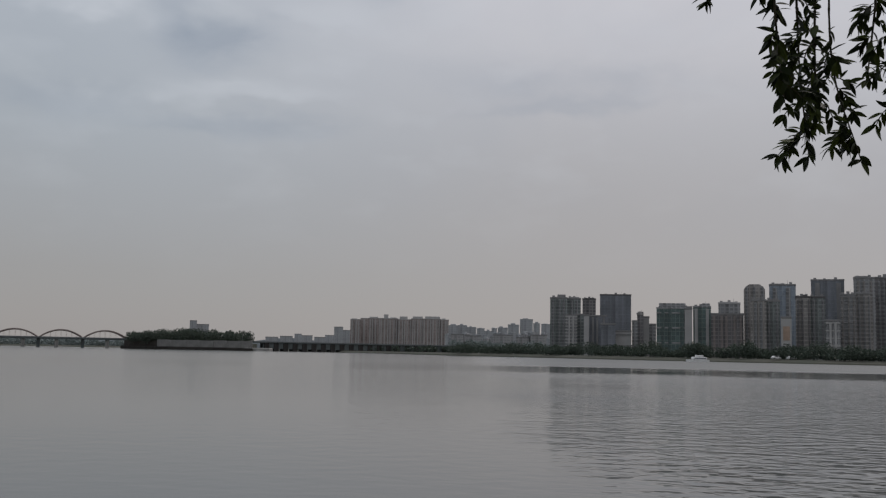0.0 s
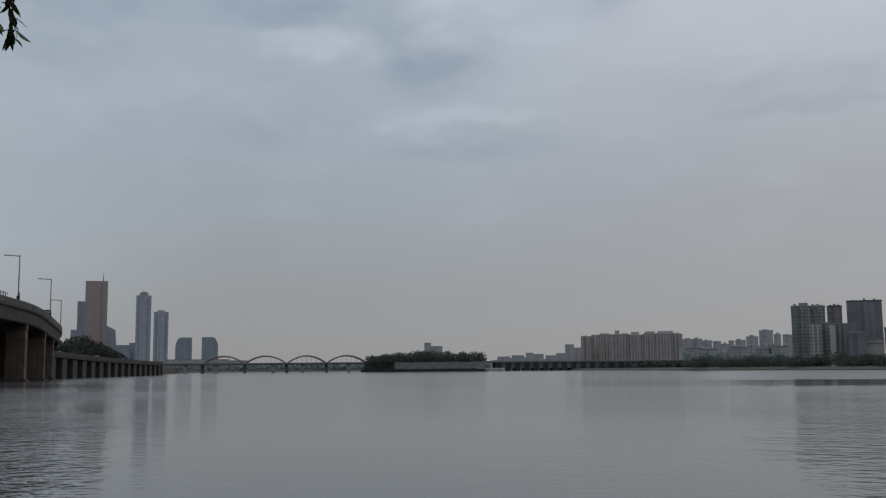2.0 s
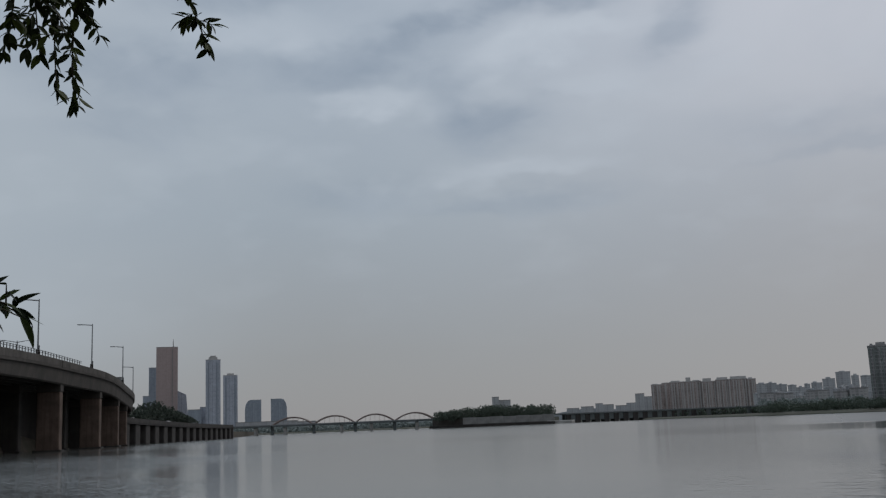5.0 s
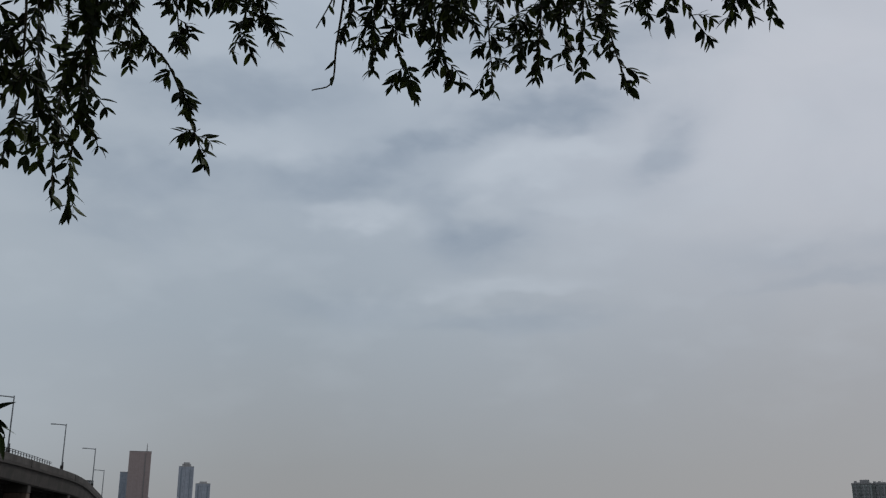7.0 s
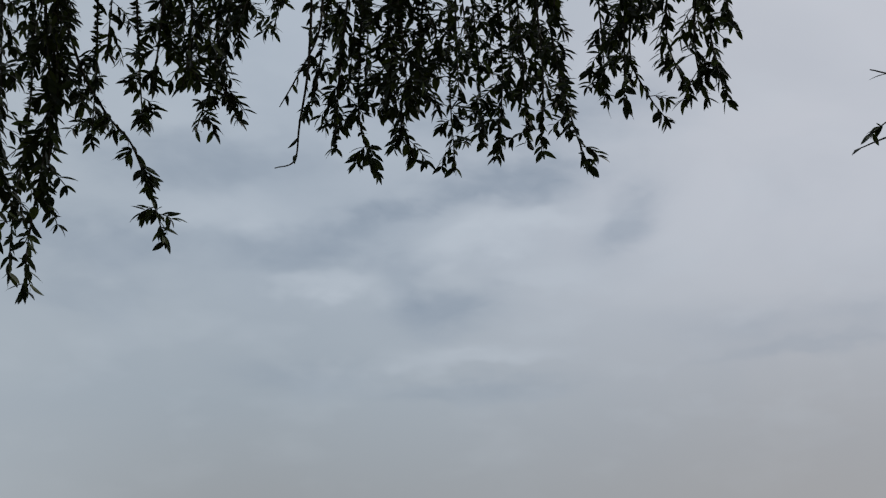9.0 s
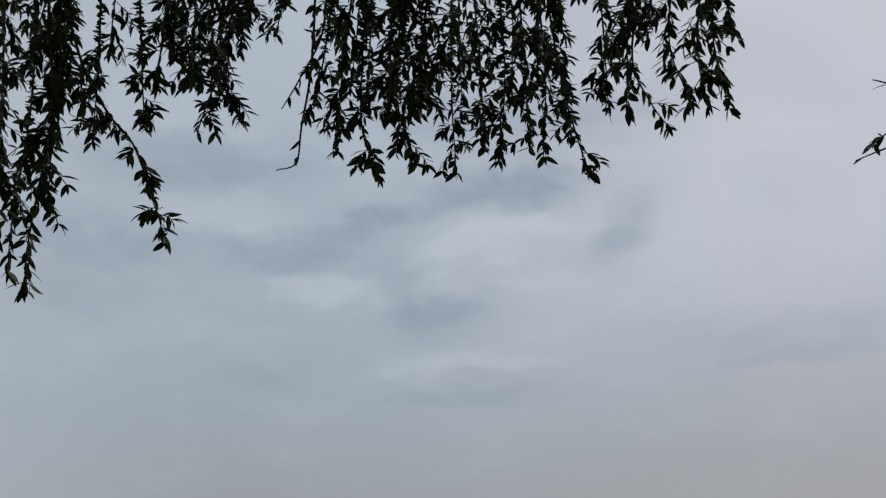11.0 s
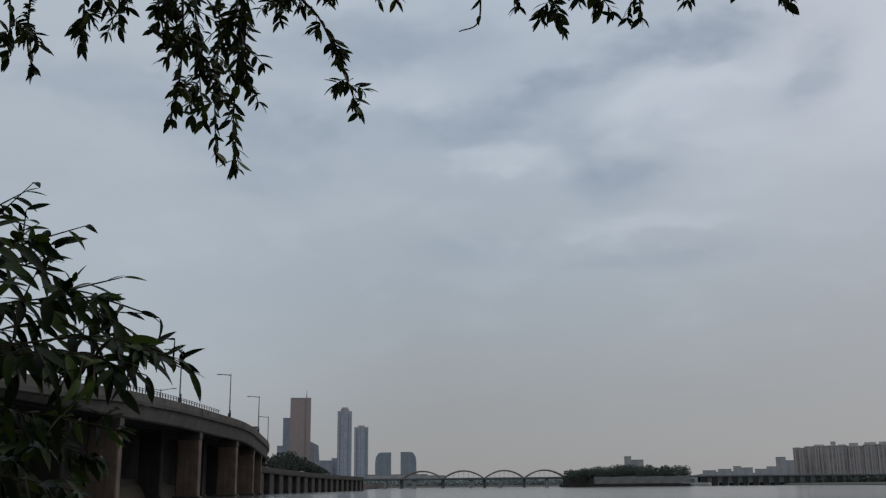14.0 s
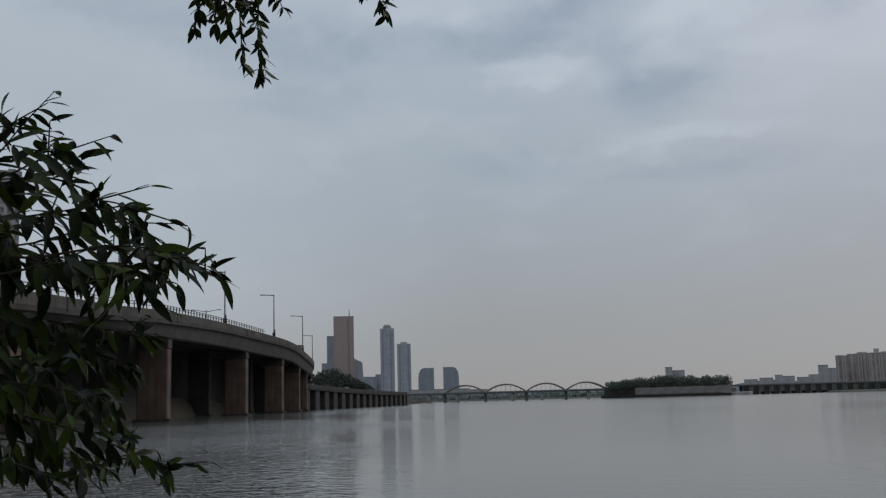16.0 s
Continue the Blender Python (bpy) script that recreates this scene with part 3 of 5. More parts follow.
# rail on the parapet of the nearer stretch
rail_end = nearest_bearing(33.7)
for dz in (0.28, 0.62):
    pts = [along(i)[0] + along(i)[2] * 0.15 + Vector((0, 0, line[i][2] + dz)) for i in range(0, rail_end + 1)]
    v, f = tube(pts, [0.05] * len(pts), 5)
    part("rail", mesh_from("rail", v, f, DULL_STEEL), DULL_STEEL, viaduct, "dull grey steel handrail")
post_mesh = None
walked, last = 0.0, None
for i in range(0, rail_end + 1):
    p = along(i)[0] + along(i)[2] * 0.15
    if last is not None:
        span = (p - last[0]).length
        count = max(1, round(span / 2.2))
        for k in range(count):
            q = last[0].lerp(p, k / count)
            z = last[1] + (line[i][2] - last[1]) * k / count
            if post_mesh is None:
                bm = boxed(-0.06, 0.06, -0.08, 0.08, -0.24, 0.68, bevel=0.02)
                ob = part("post", bm, DULL_STEEL, viaduct, m=pose(q.x, q.y, z))
                post_mesh = ob.data
            else:
                part("post", post_mesh, DULL_STEEL, viaduct, m=pose(q.x, q.y, z))
    last = (p, line[i][2])

# expansion joints and drain pipes on the fascia
for az in (44.0, 38.5, 34.5, 32.4):
    i = nearest_bearing(az)
    p, w, nrm = along(i)
    ang = math.degrees(math.atan2(w.y, w.x))
    part("joint_cover", boxed(-0.25, 0.25, -0.06, 0.1, line[i][2] - 1.7, line[i][2] - 0.2), DARK_CONCRETE, viaduct, m=pose(p.x, p.y, 0, 0, 0, ang))


def pier(i, inland, wide, thick, z_top, mat=None):
    """One tall column with chamfered corners, a cap and a footing at the waterline."""
    p, w, nrm = along(i)
    q = p + nrm * inland
    ang = math.degrees(math.atan2(nrm.y, nrm.x))
    m = pose(q.x, q.y, 0, 0, 0, ang)
    shaft = part("pier", boxed(-wide / 2, wide / 2, -thick / 2, thick / 2, -2, z_top - 1.4, bevel=0.18), mat or PIER_CONCRETE, viaduct, "concrete pier, rust-stained in the outer row, shade-dark in the inner", m)
    part("pier_cap", boxed(-wide / 2 - 0.08, wide / 2 + 0.08, -thick / 2 - 0.08, thick / 2 + 0.08, z_top - 1.404, z_top + 0.92, bevel=0.06), CONCRETE, viaduct, m=m)
    part("footing", boxed(-wide / 2 - 0.5, wide / 2 + 0.5, -thick / 2 - 0.5, thick / 2 + 0.5, -2, 0.35, bevel=0.1), DARK_CONCRETE, viaduct, m=m)


for az in (60.0, 46.3, 38.45, 34.3, 32.4, 31.5, 31.1):
    i = nearest_bearing(az)
    pier(i, 3.4, 4.6, 2.6, line[i][3])
    # inner row: colour darkened for the shade behind the front piers
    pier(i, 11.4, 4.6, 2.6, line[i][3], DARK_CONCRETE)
for i in (len(line) - 12, len(line) - 5):
    pier(i, 3.4, 4.6, 2.6, line[i][3])

# street lamps along the parapet, arms over the road
lamp_pole = None
for az in (52.0, 41.2, 35.75, 33.03, 31.45, 30.94):
    i = nearest_bearing(az)
    p, w, nrm = along(i)
    place = p + nrm * 0.5
    m = Matrix.Translation((place.x, place.y, line[i][2] - 1.1)) @ Matrix.Rotation(math.atan2(nrm.y, nrm.x), 4, "Z")
    if lamp_pole is None:
        lamp_pole = thing("street_lamp", m, "grey steel street lamp with a single flat arm", "street lamp", "lamps along the elevated road")
        v, f = tube([(0, 0, 0), (0, 0, 5), (0, 0, 11.2)], [0.17, 0.14, 0.11], 8)
        part("pole", mesh_from("pole", v, f, STEEL), STEEL, lamp_pole)
        v, f = tube([(0, 0, 10.9), (1.5, 0, 11.05), (2.6, 0, 11.1)], [0.13, 0.11, 0.10], 6)
        arm = part("arm", mesh_from("arm", v, f, STEEL), STEEL, lamp_pole)
        part("lamp_head", boxed(2.2, 3.4, -0.2, 0.2, 11.0, 11.22, bevel=0.05), STEEL, arm)
        part("junction_box", boxed(-0.3, -0.12, -0.2, 0.2, 1.9, 2.6, bevel=0.03), DULL_STEEL, lamp_pole)
        part("base_box", boxed(-0.32, 0.32, -0.25, 0.25, 0, 1.9, bevel=0.04), DARK_CONCRETE, lamp_pole)
    else:
        copy_thing(lamp_pole, m)

# a two-armed lamp on the road behind
p = at(36.85, 262)
twin = thing("twin_street_lamp", pose(p.x, p.y, 4.0, 0, 0, 30), "grey steel street lamp with two opposite arms", "street lamp")
v, f = tube([(0, 0, -0.5), (0, 0, 10), (0, 0, 22.2)], [0.2, 0.16, 0.11], 8)
part("pole", mesh_from("pole", v, f, STEEL), STEEL, twin)
for side in (-1, 1):
    v, f = tube([(0, 0, 21.8), (side * 1.6, 0, 22.1), (side * 3.0, 0, 22.3)], [0.11, 0.09, 0.08], 6)
    arm = part("arm", mesh_from("arm", v, f, STEEL), STEEL, twin)
    part("lamp_head", boxed(min(side * 2.6, side * 3.8), max(side * 2.6, side * 3.8), -0.18, 0.18, 22.2, 22.4, bevel=0.05), STEEL, arm)

# a site cabin standing on the deck
i = nearest_bearing(31.2)
p, w, nrm = along(i)
q = p + nrm * 3.0
cabin = thing("site_cabin", Matrix.Translation((q.x, q.y, line[i][2] - 1.1)) @ Matrix.Rotation(math.atan2(w.y, w.x), 4, "Z"), "plain grey box cabin standing on the elevated road", "cabin")
part("body", boxed(-3.0, 3.0, -1.1, 1.1, 0, 3.6, bevel=0.08), STEEL, cabin)
part("roof", boxed(-3.15, 3.15, -1.25, 1.25, 3.58, 3.8, bevel=0.05), CONCRETE, cabin)
part("door", boxed(-3.06, -2.98, -0.5, 0.5, 0.1, 2.1), DARK_CONCRETE, cabin)

# ---- low riverside road on a row of short piers ----
LOW_CONCRETE = material("dark_grey_concrete", (0.054, 0.049, 0.046), 0.9, 0.22, 0.3, 0.3, streak=0.4)
low_road = thing("low_riverside_road", Matrix(), "low concrete riverside road on a row of thick piers", "viaduct", kind="structure")
A, B = at(32.2, 322), at(25.74, 560)
way = (B - A).normalized()
inland = Vector((-way.y, way.x, 0))
ang = math.degrees(math.atan2(way.y, way.x))
length = (B - A).length
z_of = lambda s: 7.1 + 2.0 * max(0.0, 1 - s / length) ** 2.2
for name, a, b, dz0, dz1, mat in (("deck", 0.0, 12.0, -1.9, -1.0, LOW_CONCRETE), ("parapet", -0.1, 0.25, -1.4, 0.0, LOW_CONCRETE), ("parapet", 11.8, 12.1, -1.4, 0.0, CONCRETE)):
    verts, faces, steps = [], [(0, 1, 2, 3)], 16
    for k in range(steps + 1):
        s = length * k / steps
        for i_, z_ in ((a, dz0), (b, dz0), (b, dz1), (a, dz1)):
            verts.append(A + way * s + inland * i_ + Vector((0, 0, z_of(s) + z_)))
        if k:
            n0 = 4 * (k - 1)
            faces += [(n0 + c, n0 + 4 + c, n0 + 4 + (c + 1) % 4, n0 + (c + 1) % 4) for c in range(4)]
    faces.append(tuple(4 * steps + c for c in (3, 2, 1, 0)))
    bm = bmesh.new()
    bm.from_mesh(mesh_from(name, verts, faces, mat))
    part(name, bm, mat, low_road)
count = 17
for k in range(count):
    s = length * (k + 0.6) / count
    q = A + way * s
    part("pier", boxed(-3.1, 3.1, 0.4, 11, -2, z_of(s) - 1.85, bevel=0.25), LOW_CONCRETE, low_road, m=pose(q.x, q.y, 0, 0, 0, ang))
q = A + way * length
part("end_wall", boxed(-1.5, 1.0, -0.15, 12.2, -2, z_of(length) - 0.02, bevel=0.1), LOW_CONCRETE, low_road, m=pose(q.x, q.y, 0, 0, 0, ang))
# wall added behind the piers, its dark colour standing in for shade
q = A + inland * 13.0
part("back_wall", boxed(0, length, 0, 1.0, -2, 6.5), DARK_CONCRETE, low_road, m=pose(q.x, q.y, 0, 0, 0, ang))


def car(m, body_mat, label, group="cars on the riverside road", lamp=None):
    c = thing("car", m, label, "car", group)
    bm = bmesh.new()
    prof = [(-2.2, 0.35), (-2.2, 0.85), (-1.7, 0.95), (-1.1, 1.45), (0.7, 1.45), (1.3, 0.98), (2.2, 0.8), (2.2, 0.35)]
    left, right = [bm.verts.new((x, -0.85, z)) for x, z in prof], [bm.verts.new((x, 0.85, z)) for x, z in prof]
    bm.faces.new(left[::-1])
    bm.faces.new(right)
    for i in range(len(prof)):
        bm.faces.new((left[i], left[(i + 1) % len(prof)], right[(i + 1) % len(prof)], right[i]))
    part("body", bm, body_mat, c)
    part("window_band", boxed(-1.0, 0.72, -0.87, 0.87, 1.02, 1.36, bevel=0.04), ASPHALT, c)
    for x in (-1.35, 1.35):
        for y in (-0.8, 0.8):
            v, f = tube([(x, y - 0.1, 0.33), (x, y + 0.1, 0.33)], [0.33, 0.33], 12)
            wheel = part("wheel", mesh_from("wheel", v, f, ASPHALT), ASPHALT, c)
            v, f = tube([(x, y - 0.11, 0.33), (x, y + 0.11, 0.33)], [0.19, 0.19], 8)
            part("rim", mesh_from("rim", v, f, STEEL), STEEL, wheel)
    for y in (-0.6, 0.6):
        part("tail_light", boxed(-2.28, -2.19, y - 0.18, y + 0.18, 0.65, 0.85), lamp or RED_LAMP, c)


for s, side, mat, label in ((38, 3.0, WHITE_PAINT, "white car with its tail lights lit"), (60, 6.2, STEEL, "grey car with its tail lights lit"), (96, 3.0, WHITE_PAINT, "white car driving on the low road"), (150, 3.0, STEEL, "grey car driving on the low road")):
    p = A + way * s + inland * side
    car(Matrix.Translation((p.x, p.y, z_of(s) - 0.98)) @ Matrix.Rotation(math.atan2(way.y, way.x), 4, "Z"), mat, label)


# ---- arched bridge across the river ----
bridge = thing("arched_bridge", Matrix(), "long road bridge with low steel arches on stone piers", "bridge", kind="structure")


def span_line(a, b, az):
    """Where the line from a to b is crossed by a bearing."""
    d = Vector((-math.sin(radians(az)), math.cos(radians(az)), 0))
    e = b - a
    t = (a.x * d.y - a.y * d.x) / (e.y * d.x - e.x * d.y)
    return a + e * t


L, R = at(26.4, 938), at(-4.2, 1012)
bway = (R - L).normalized()
bang = math.degrees(math.atan2(bway.y, bway.x))
blen = (R - L).length
DECK = 8.3
m = pose(L.x, L.y, 0, 0, 0, bang)
part("deck", boxed(0, blen, -8, 8, DECK - 0.9, DECK, bevel=0.15), GIRDER, bridge, m=m)
for y in (-8.1, 7.9):
    part("railing", boxed(0, blen, y, y + 0.2, DECK, DECK + 0.6), STEEL, bridge, m=m)
PIERS = (25.9, 23.61, 21.33, 19.04, 16.84, 14.6)
for a, b in zip(PIERS[1:-1], PIERS[2:]):
    p, q = span_line(L, R, a), span_line(L, R, b)
    for side in (-7.0, 7.0):
        off = Vector((-bway.y, bway.x, 0)) * side
        pts = []
        for k in range(17):
            t = k / 16
            pts.append(p.lerp(q, 0.02 + 0.96 * t) + off + Vector((0, 0, DECK + 0.3 + 6.3 * (1 - (2 * t - 1) ** 2))))
        v, f = tube(pts, [0.72] * 17, 6)
        part("arch", mesh_from("arch", v, f, ARCH_STEEL), ARCH_STEEL, bridge, "brownish steel arch")
        for k in range(2, 15, 2):
            h = pts[k]
            v, f = tube([(h.x, h.y, DECK), (h.x, h.y, h.z)], [0.07, 0.07], 5)
            part("hanger", mesh_from("hanger", v, f, ARCH_STEEL), ARCH_STEEL, bridge)
for az in PIERS:
    q = span_line(L, R, az)
    part("pier", boxed(-1.3, 1.3, -4.0, 4.0, -2, DECK - 0.85, bevel=0.4), GIRDER, bridge, "dark stone bridge pier", pose(q.x, q.y, 0, 0, 0, bang))
# close-set dark piers, their colour carrying the shade below the deck
for az in [7.2 - 0.52 * k for k in range(22)]:
    q = span_line(L, R, az)
    part("pier", boxed(-2.4, 2.4, -7.5, 7.5, -2, DECK - 0.85, bevel=0.5), LOW_CONCRETE, bridge, "dark stone bridge pier", pose(q.x, q.y, 0, 0, 0, bang))
# plate girders on the northern half, deepened to fill in the shadow under the deck
p, q = span_line(L, R, 7.4), span_line(L, R, -4.0)
for y in (-6.5, 0, 6.5):
    part("plate_girder", boxed((p - L).length, (q - L).length, y - 0.3, y + 0.3, DECK - 6.2, DECK - 0.904), GIRDER, bridge, m=m)
# second, older carriageway behind, on paler piers
rear = thing("rear_bridge", Matrix(), "pale second bridge standing just behind the arched one", "bridge", kind="structure")
L2, R2 = at(27.0, 985), at(13.0, 975)
w2 = (R2 - L2).normalized()
m2 = pose(L2.x, L2.y, 0, 0, 0, math.degrees(math.atan2(w2.y, w2.x)))
part("deck", boxed(0, (R2 - L2).length, -6, 6, DECK - 1.2, DECK - 0.3), GIRDER, rear, m=m2)
for az in (24.5, 22.9, 19.8, 18.15, 15.6):
    q = span_line(L2, R2, az)
    part("pier", boxed(-1.6, 1.6, -4, 4, -2, DECK - 1.1, bevel=0.4), PALE_CONCRETE, rear, m=Matrix.Translation((q.x, q.y, 0)) @ Matrix.Rotation(math.atan2(w2.y, w2.x), 4, "Z"))

# ---- island with a retaining wall ----
ISLE_WALL = material("grey_retaining_wall", (0.265, 0.26, 0.25), 0.9, 0.2, 0.1, 0.2, streak=0.4)
ISLE = [at(az, d) for az, d in ((14.7, 905), (13.0, 880), (10.0, 862), (7.9, 855), (7.65, 875), (8.2, 930), (14.7, 985))]
outline = [(p.x, p.y) for p in ISLE]
slab("ground_island", outline, -2, 5.9, BANK_GRASS, "wooded river island behind a retaining wall", "island")
for k in range(3):
    a, b = ISLE[k], ISLE[k + 1]
    w = (b - a).normalized()
    n_ = Vector((w.y, -w.x, 0))
    n_ = n_ if n_.dot(-a) > 0 else -n_
    ang_ = math.degrees(math.atan2(w.y, w.x))
    steps = max(1, round((b - a).length / 11))
    ll = (b - a).length / steps
    for s in range(steps):
        p = a + w * ll * s + n_ * 0.4
        tall = 8.1 if k else 7.2
        part("wall_panel", boxed(0.04, ll - 0.04, -0.4, 0.25, 2.4, tall - 0.25 * (s % 2), bevel=0.06), CONCRETE if k == 0 else ISLE_WALL, bpy.data.objects["ground_island"], m=pose(p.x, p.y, 0, 0, 0, ang_))
    p = a + n_ * 2.0
    part("revetment", boxed(-1, (b - a).length + 1, -2.2, 1.5, -2, 2.2, bevel=0.5), DARK_CONCRETE, bpy.data.objects["ground_island"], m=pose(p.x, p.y, 0, 0, 0, ang_))
p0, p1 = at(8.3, 858), at(6.9, 850)
w = (p1 - p0).normalized()
part("promenade", boxed(0, (p1 - p0).length, -3, 6, -2, 2.6, bevel=0.6), PALE_CONCRETE, bpy.data.objects["ground_island"], "low pale concrete landing", pose(p0.x, p0.y, 0, 0, 0, math.degrees(math.atan2(w.y, w.x))))


# ---- buildings ----
# the first three: skyline glass lightened and flattened to stand in for haze
GLASS_BLUE = facade("blue_grey_curtain_wall", (0.31, 0.35, 0.39), (0.24, 0.28, 0.335), 3.0, 4.0, 0.25, 0.3, 0.2, 0.12)
GLASS_GOLD = facade("rose_gold_curtain_wall", (0.36, 0.288, 0.278), (0.35, 0.280, 0.268), 3.0, 4.0, 0.12, 0.35, 0.12, 0.05)
GLASS_PALE = facade("pale_blue_curtain_wall", (0.41, 0.44, 0.50), (0.345, 0.38, 0.445), 4.0, 3.6, 0.5, 0.25, 0.25, 0.14)
GLASS_GREEN = facade("green_curtain_wall", (0.20, 0.25, 0.24), (0.085, 0.135, 0.13), 3.0, 3.4, 0.12, 0.15, 0.4)
GLASS_DARK = facade("dark_slate_wall", (0.185, 0.195, 0.215), (0.16, 0.172, 0.195), 2.4, 3.4, 0.25, 0.3, 0.15)
FLATS_GREY = facade("grey_apartment_wall", (0.285, 0.285, 0.29), (0.225, 0.228, 0.236), 3.4, 2.9, 0.55, 0.25)
FLATS_BEIGE = facade("beige_apartment_wall", (0.305, 0.284, 0.272), (0.240, 0.226, 0.218), 3.6, 2.9, 0.6, 0.25)
FLATS_PINK = facade("pinkish_apartment_wall", (0.335, 0.288, 0.275), (0.285, 0.245, 0.235), 3.4, 2.9, 0.5, 0.3)
FLATS_GREEN = facade("grey_green_apartment_wall", (0.215, 0.235, 0.23), (0.172, 0.190, 0.188), 3.2, 2.9, 0.4, 0.25)
FLATS_DARK = facade("dark_brown_apartment_wall", (0.195, 0.182, 0.182), (0.15, 0.142, 0.147), 3.2, 2.9, 0.4, 0.25)
# far walls with the strongest haze put into their pale, even colours
FAR_FLATS = facade("haze_pale_apartment_wall", (0.37, 0.38, 0.395), (0.325, 0.338, 0.352), 4.0, 3.0, 0.7, 0.5, 0.15, 0.15)
HAZY_BEIGE = facade("haze_pale_beige_wall", (0.33, 0.325, 0.325), (0.285, 0.284, 0.286), 4.2, 2.9, 0.8, 0.5, 0.2, 0.2)
LIGHT_TRIM = material("light_rendered_wall", (0.44, 0.43, 0.425), 0.8, 0.1, 0.1, 0.1)
GREY_TRIM = material("grey_rendered_wall", (0.25, 0.245, 0.245), 0.8, 0.12, 0.1, 0.1)
DARK_TRIM = material("dark_roof_render", (0.12, 0.115, 0.115), 0.85, 0.15, 0.1, 0.1)
POSTER = material("orange_banner", (0.42, 0.30, 0.23), 0.7, 0.15, 0.3, 0.0)


def block(az0, az1, d, el, deep=18.0, mat=None, label="", name="apartment_tower", category="apartment tower", turn=0.0,
          fins=0, fin_mat=None, bands=0, band_mat=None, crown=None, crown_mat=None, cut="", group="", side=None):
    """A tower between two bearings at a distance, up to a height angle: body, ribs, floor bands, roof works.
    fins: ribs across the front; bands: rows across the front; crown: (from, to, rise) shares of the front; cut: chamfered top corner."""
    wide = 2 * d * math.tan(radians(abs(az0 - az1) / 2))
    tall = lift(el, d) - 1.0
    c = at((az0 + az1) / 2, d)
    facing = math.degrees(math.atan2(c.y, c.x)) - 90 + turn
    t = thing(name, pose(c.x, c.y, 1.0, 0, 0, facing), label, category, group)
    w = wide / 2
    outline = [(-w, -2), (-w, tall), (w, tall), (w, -2)]
    if cut == "left":
        outline = [(-w, -2), (-w, tall * 0.72), (-w * 0.9, tall * 0.86), (-w * 0.62, tall * 0.97), (-w * 0.3, tall), (w, tall), (w, -2)]
    if cut == "right":
        outline = [(-w, -2), (-w, tall), (w * 0.3, tall), (w * 0.62, tall * 0.97), (w * 0.9, tall * 0.86), (w, tall * 0.72), (w, -2)]
    if cut == "slant":
        outline = [(-w, -2), (-w, tall), (w * 0.55, tall * 0.88), (w, -2)]
    if cut == "round":
        outline = [(-w, -2), (-w, tall * 0.93), (-w * 0.8, tall * 0.97), (-w * 0.45, tall), (w * 0.45, tall), (w * 0.8, tall * 0.97), (w, tall * 0.93), (w, -2)]
    bm = prism([(x, z) for x, z in outline], -deep, 0)
    for v in bm.verts:
        v.co = Vector((v.co.x, -v.co.z, v.co.y))
    body = part("body", bm, mat, t)
    if fins:
        fin = None
        fw = min(wide / fins * 0.17, 1.8)
        for k in range(fins):
            x = -w + wide * (k + 0.5 + 0.16 * math.sin(2.3 * k + 5.0 * az0)) / fins
            if fin is None:
                fin = part("rib", boxed(-fw, fw, -0.9, 0.3, -2, tall * 0.965, bevel=0.1), fin_mat or LIGHT_TRIM, t, m=pose(x, 0, 0)).data
            else:
                part("rib", fin, fin_mat, t, m=pose(x, 0, 0))
    if bands:
        band = None
        for k in range(bands):
            z = tall * (k + 1) / (bands + 0.3)
            if band is None:
                band = part("floor_band", boxed(-w - 0.2, w + 0.2, -0.6, 0.3, -0.5, 0.5), band_mat or LIGHT_TRIM, t, m=pose(0, 0, z)).data
            else:
                part("floor_band", band, band_mat, t, m=pose(0, 0, z))
    if not cut:
        part("roof_edge", boxed(-w - 0.25, w + 0.25, -0.3, deep + 0.25, tall - 0.4, tall + 0.9, bevel=0.1), crown_mat or GREY_TRIM, t)
    if not cut and tall > 35 and d < 1100:
        # stair heads, tanks and a thin aerial on the roof
        for k in range(3):
            x = w * (-0.7 + 0.62 * k + 0.1 * math.sin(az0 * 7 + k))
            part("roof_tank", boxed(x - 1.1, x + 1.1, deep * 0.3, deep * 0.55, tall + 0.8, tall + 1.6 + 1.3 * abs(math.sin(az0 * 3 + 2 * k)), bevel=0.1), GREY_TRIM, t)
        v, f = tube([(w * 0.4, deep * 0.4, tall), (w * 0.4, deep * 0.4, tall + 4.5)], [0.12, 0.06], 5)
        part("aerial", mesh_from("aerial", v, f, STEEL), STEEL, t)
    for a, b, rise in (crown or ()):
        part("roof_house", boxed(-w + wide * a, -w + wide * b, deep * 0.2, deep * 0.75, tall - 0.2, tall + rise, bevel=0.2), crown_mat or GREY_TRIM, t)
    if side:
        part("side_panel", boxed(-w - 0.3, -w + wide * 0.18, -0.7, 0.4, -2, tall * 0.99), side, t)
        part("side_panel", boxed(w - wide * 0.18, w + 0.3, -0.7, 0.4, -2, tall * 0.99), side, t)
    return t


# south-west skyline
t = block(29.82, 28.68, 3000, 4.84, 30, GLASS_GOLD, "tall rose-gold glass office tower with a mast", "office_tower", "office tower")
v, f = tube([(17, 6, 240), (17, 6, 262), (17, 6, 278)], [1.6, 1.3, 0.5], 8)
part("mast", mesh_from("mast", v, f, GREY_TRIM), GREY_TRIM, t)
part("edge_strip", boxed(13.5, 15.5, -1.5, 0.2, -2, 250), GREY_TRIM, t)
block(30.2, 29.55, 3150, 3.74, 30, GLASS_BLUE, "blue-grey office tower behind the rose-gold one", "office_tower", "office tower")
block(30.5, 30.0, 2950, 2.22, 30, GLASS_BLUE, "mid-rise blue-grey office block", "office_tower", "office tower")
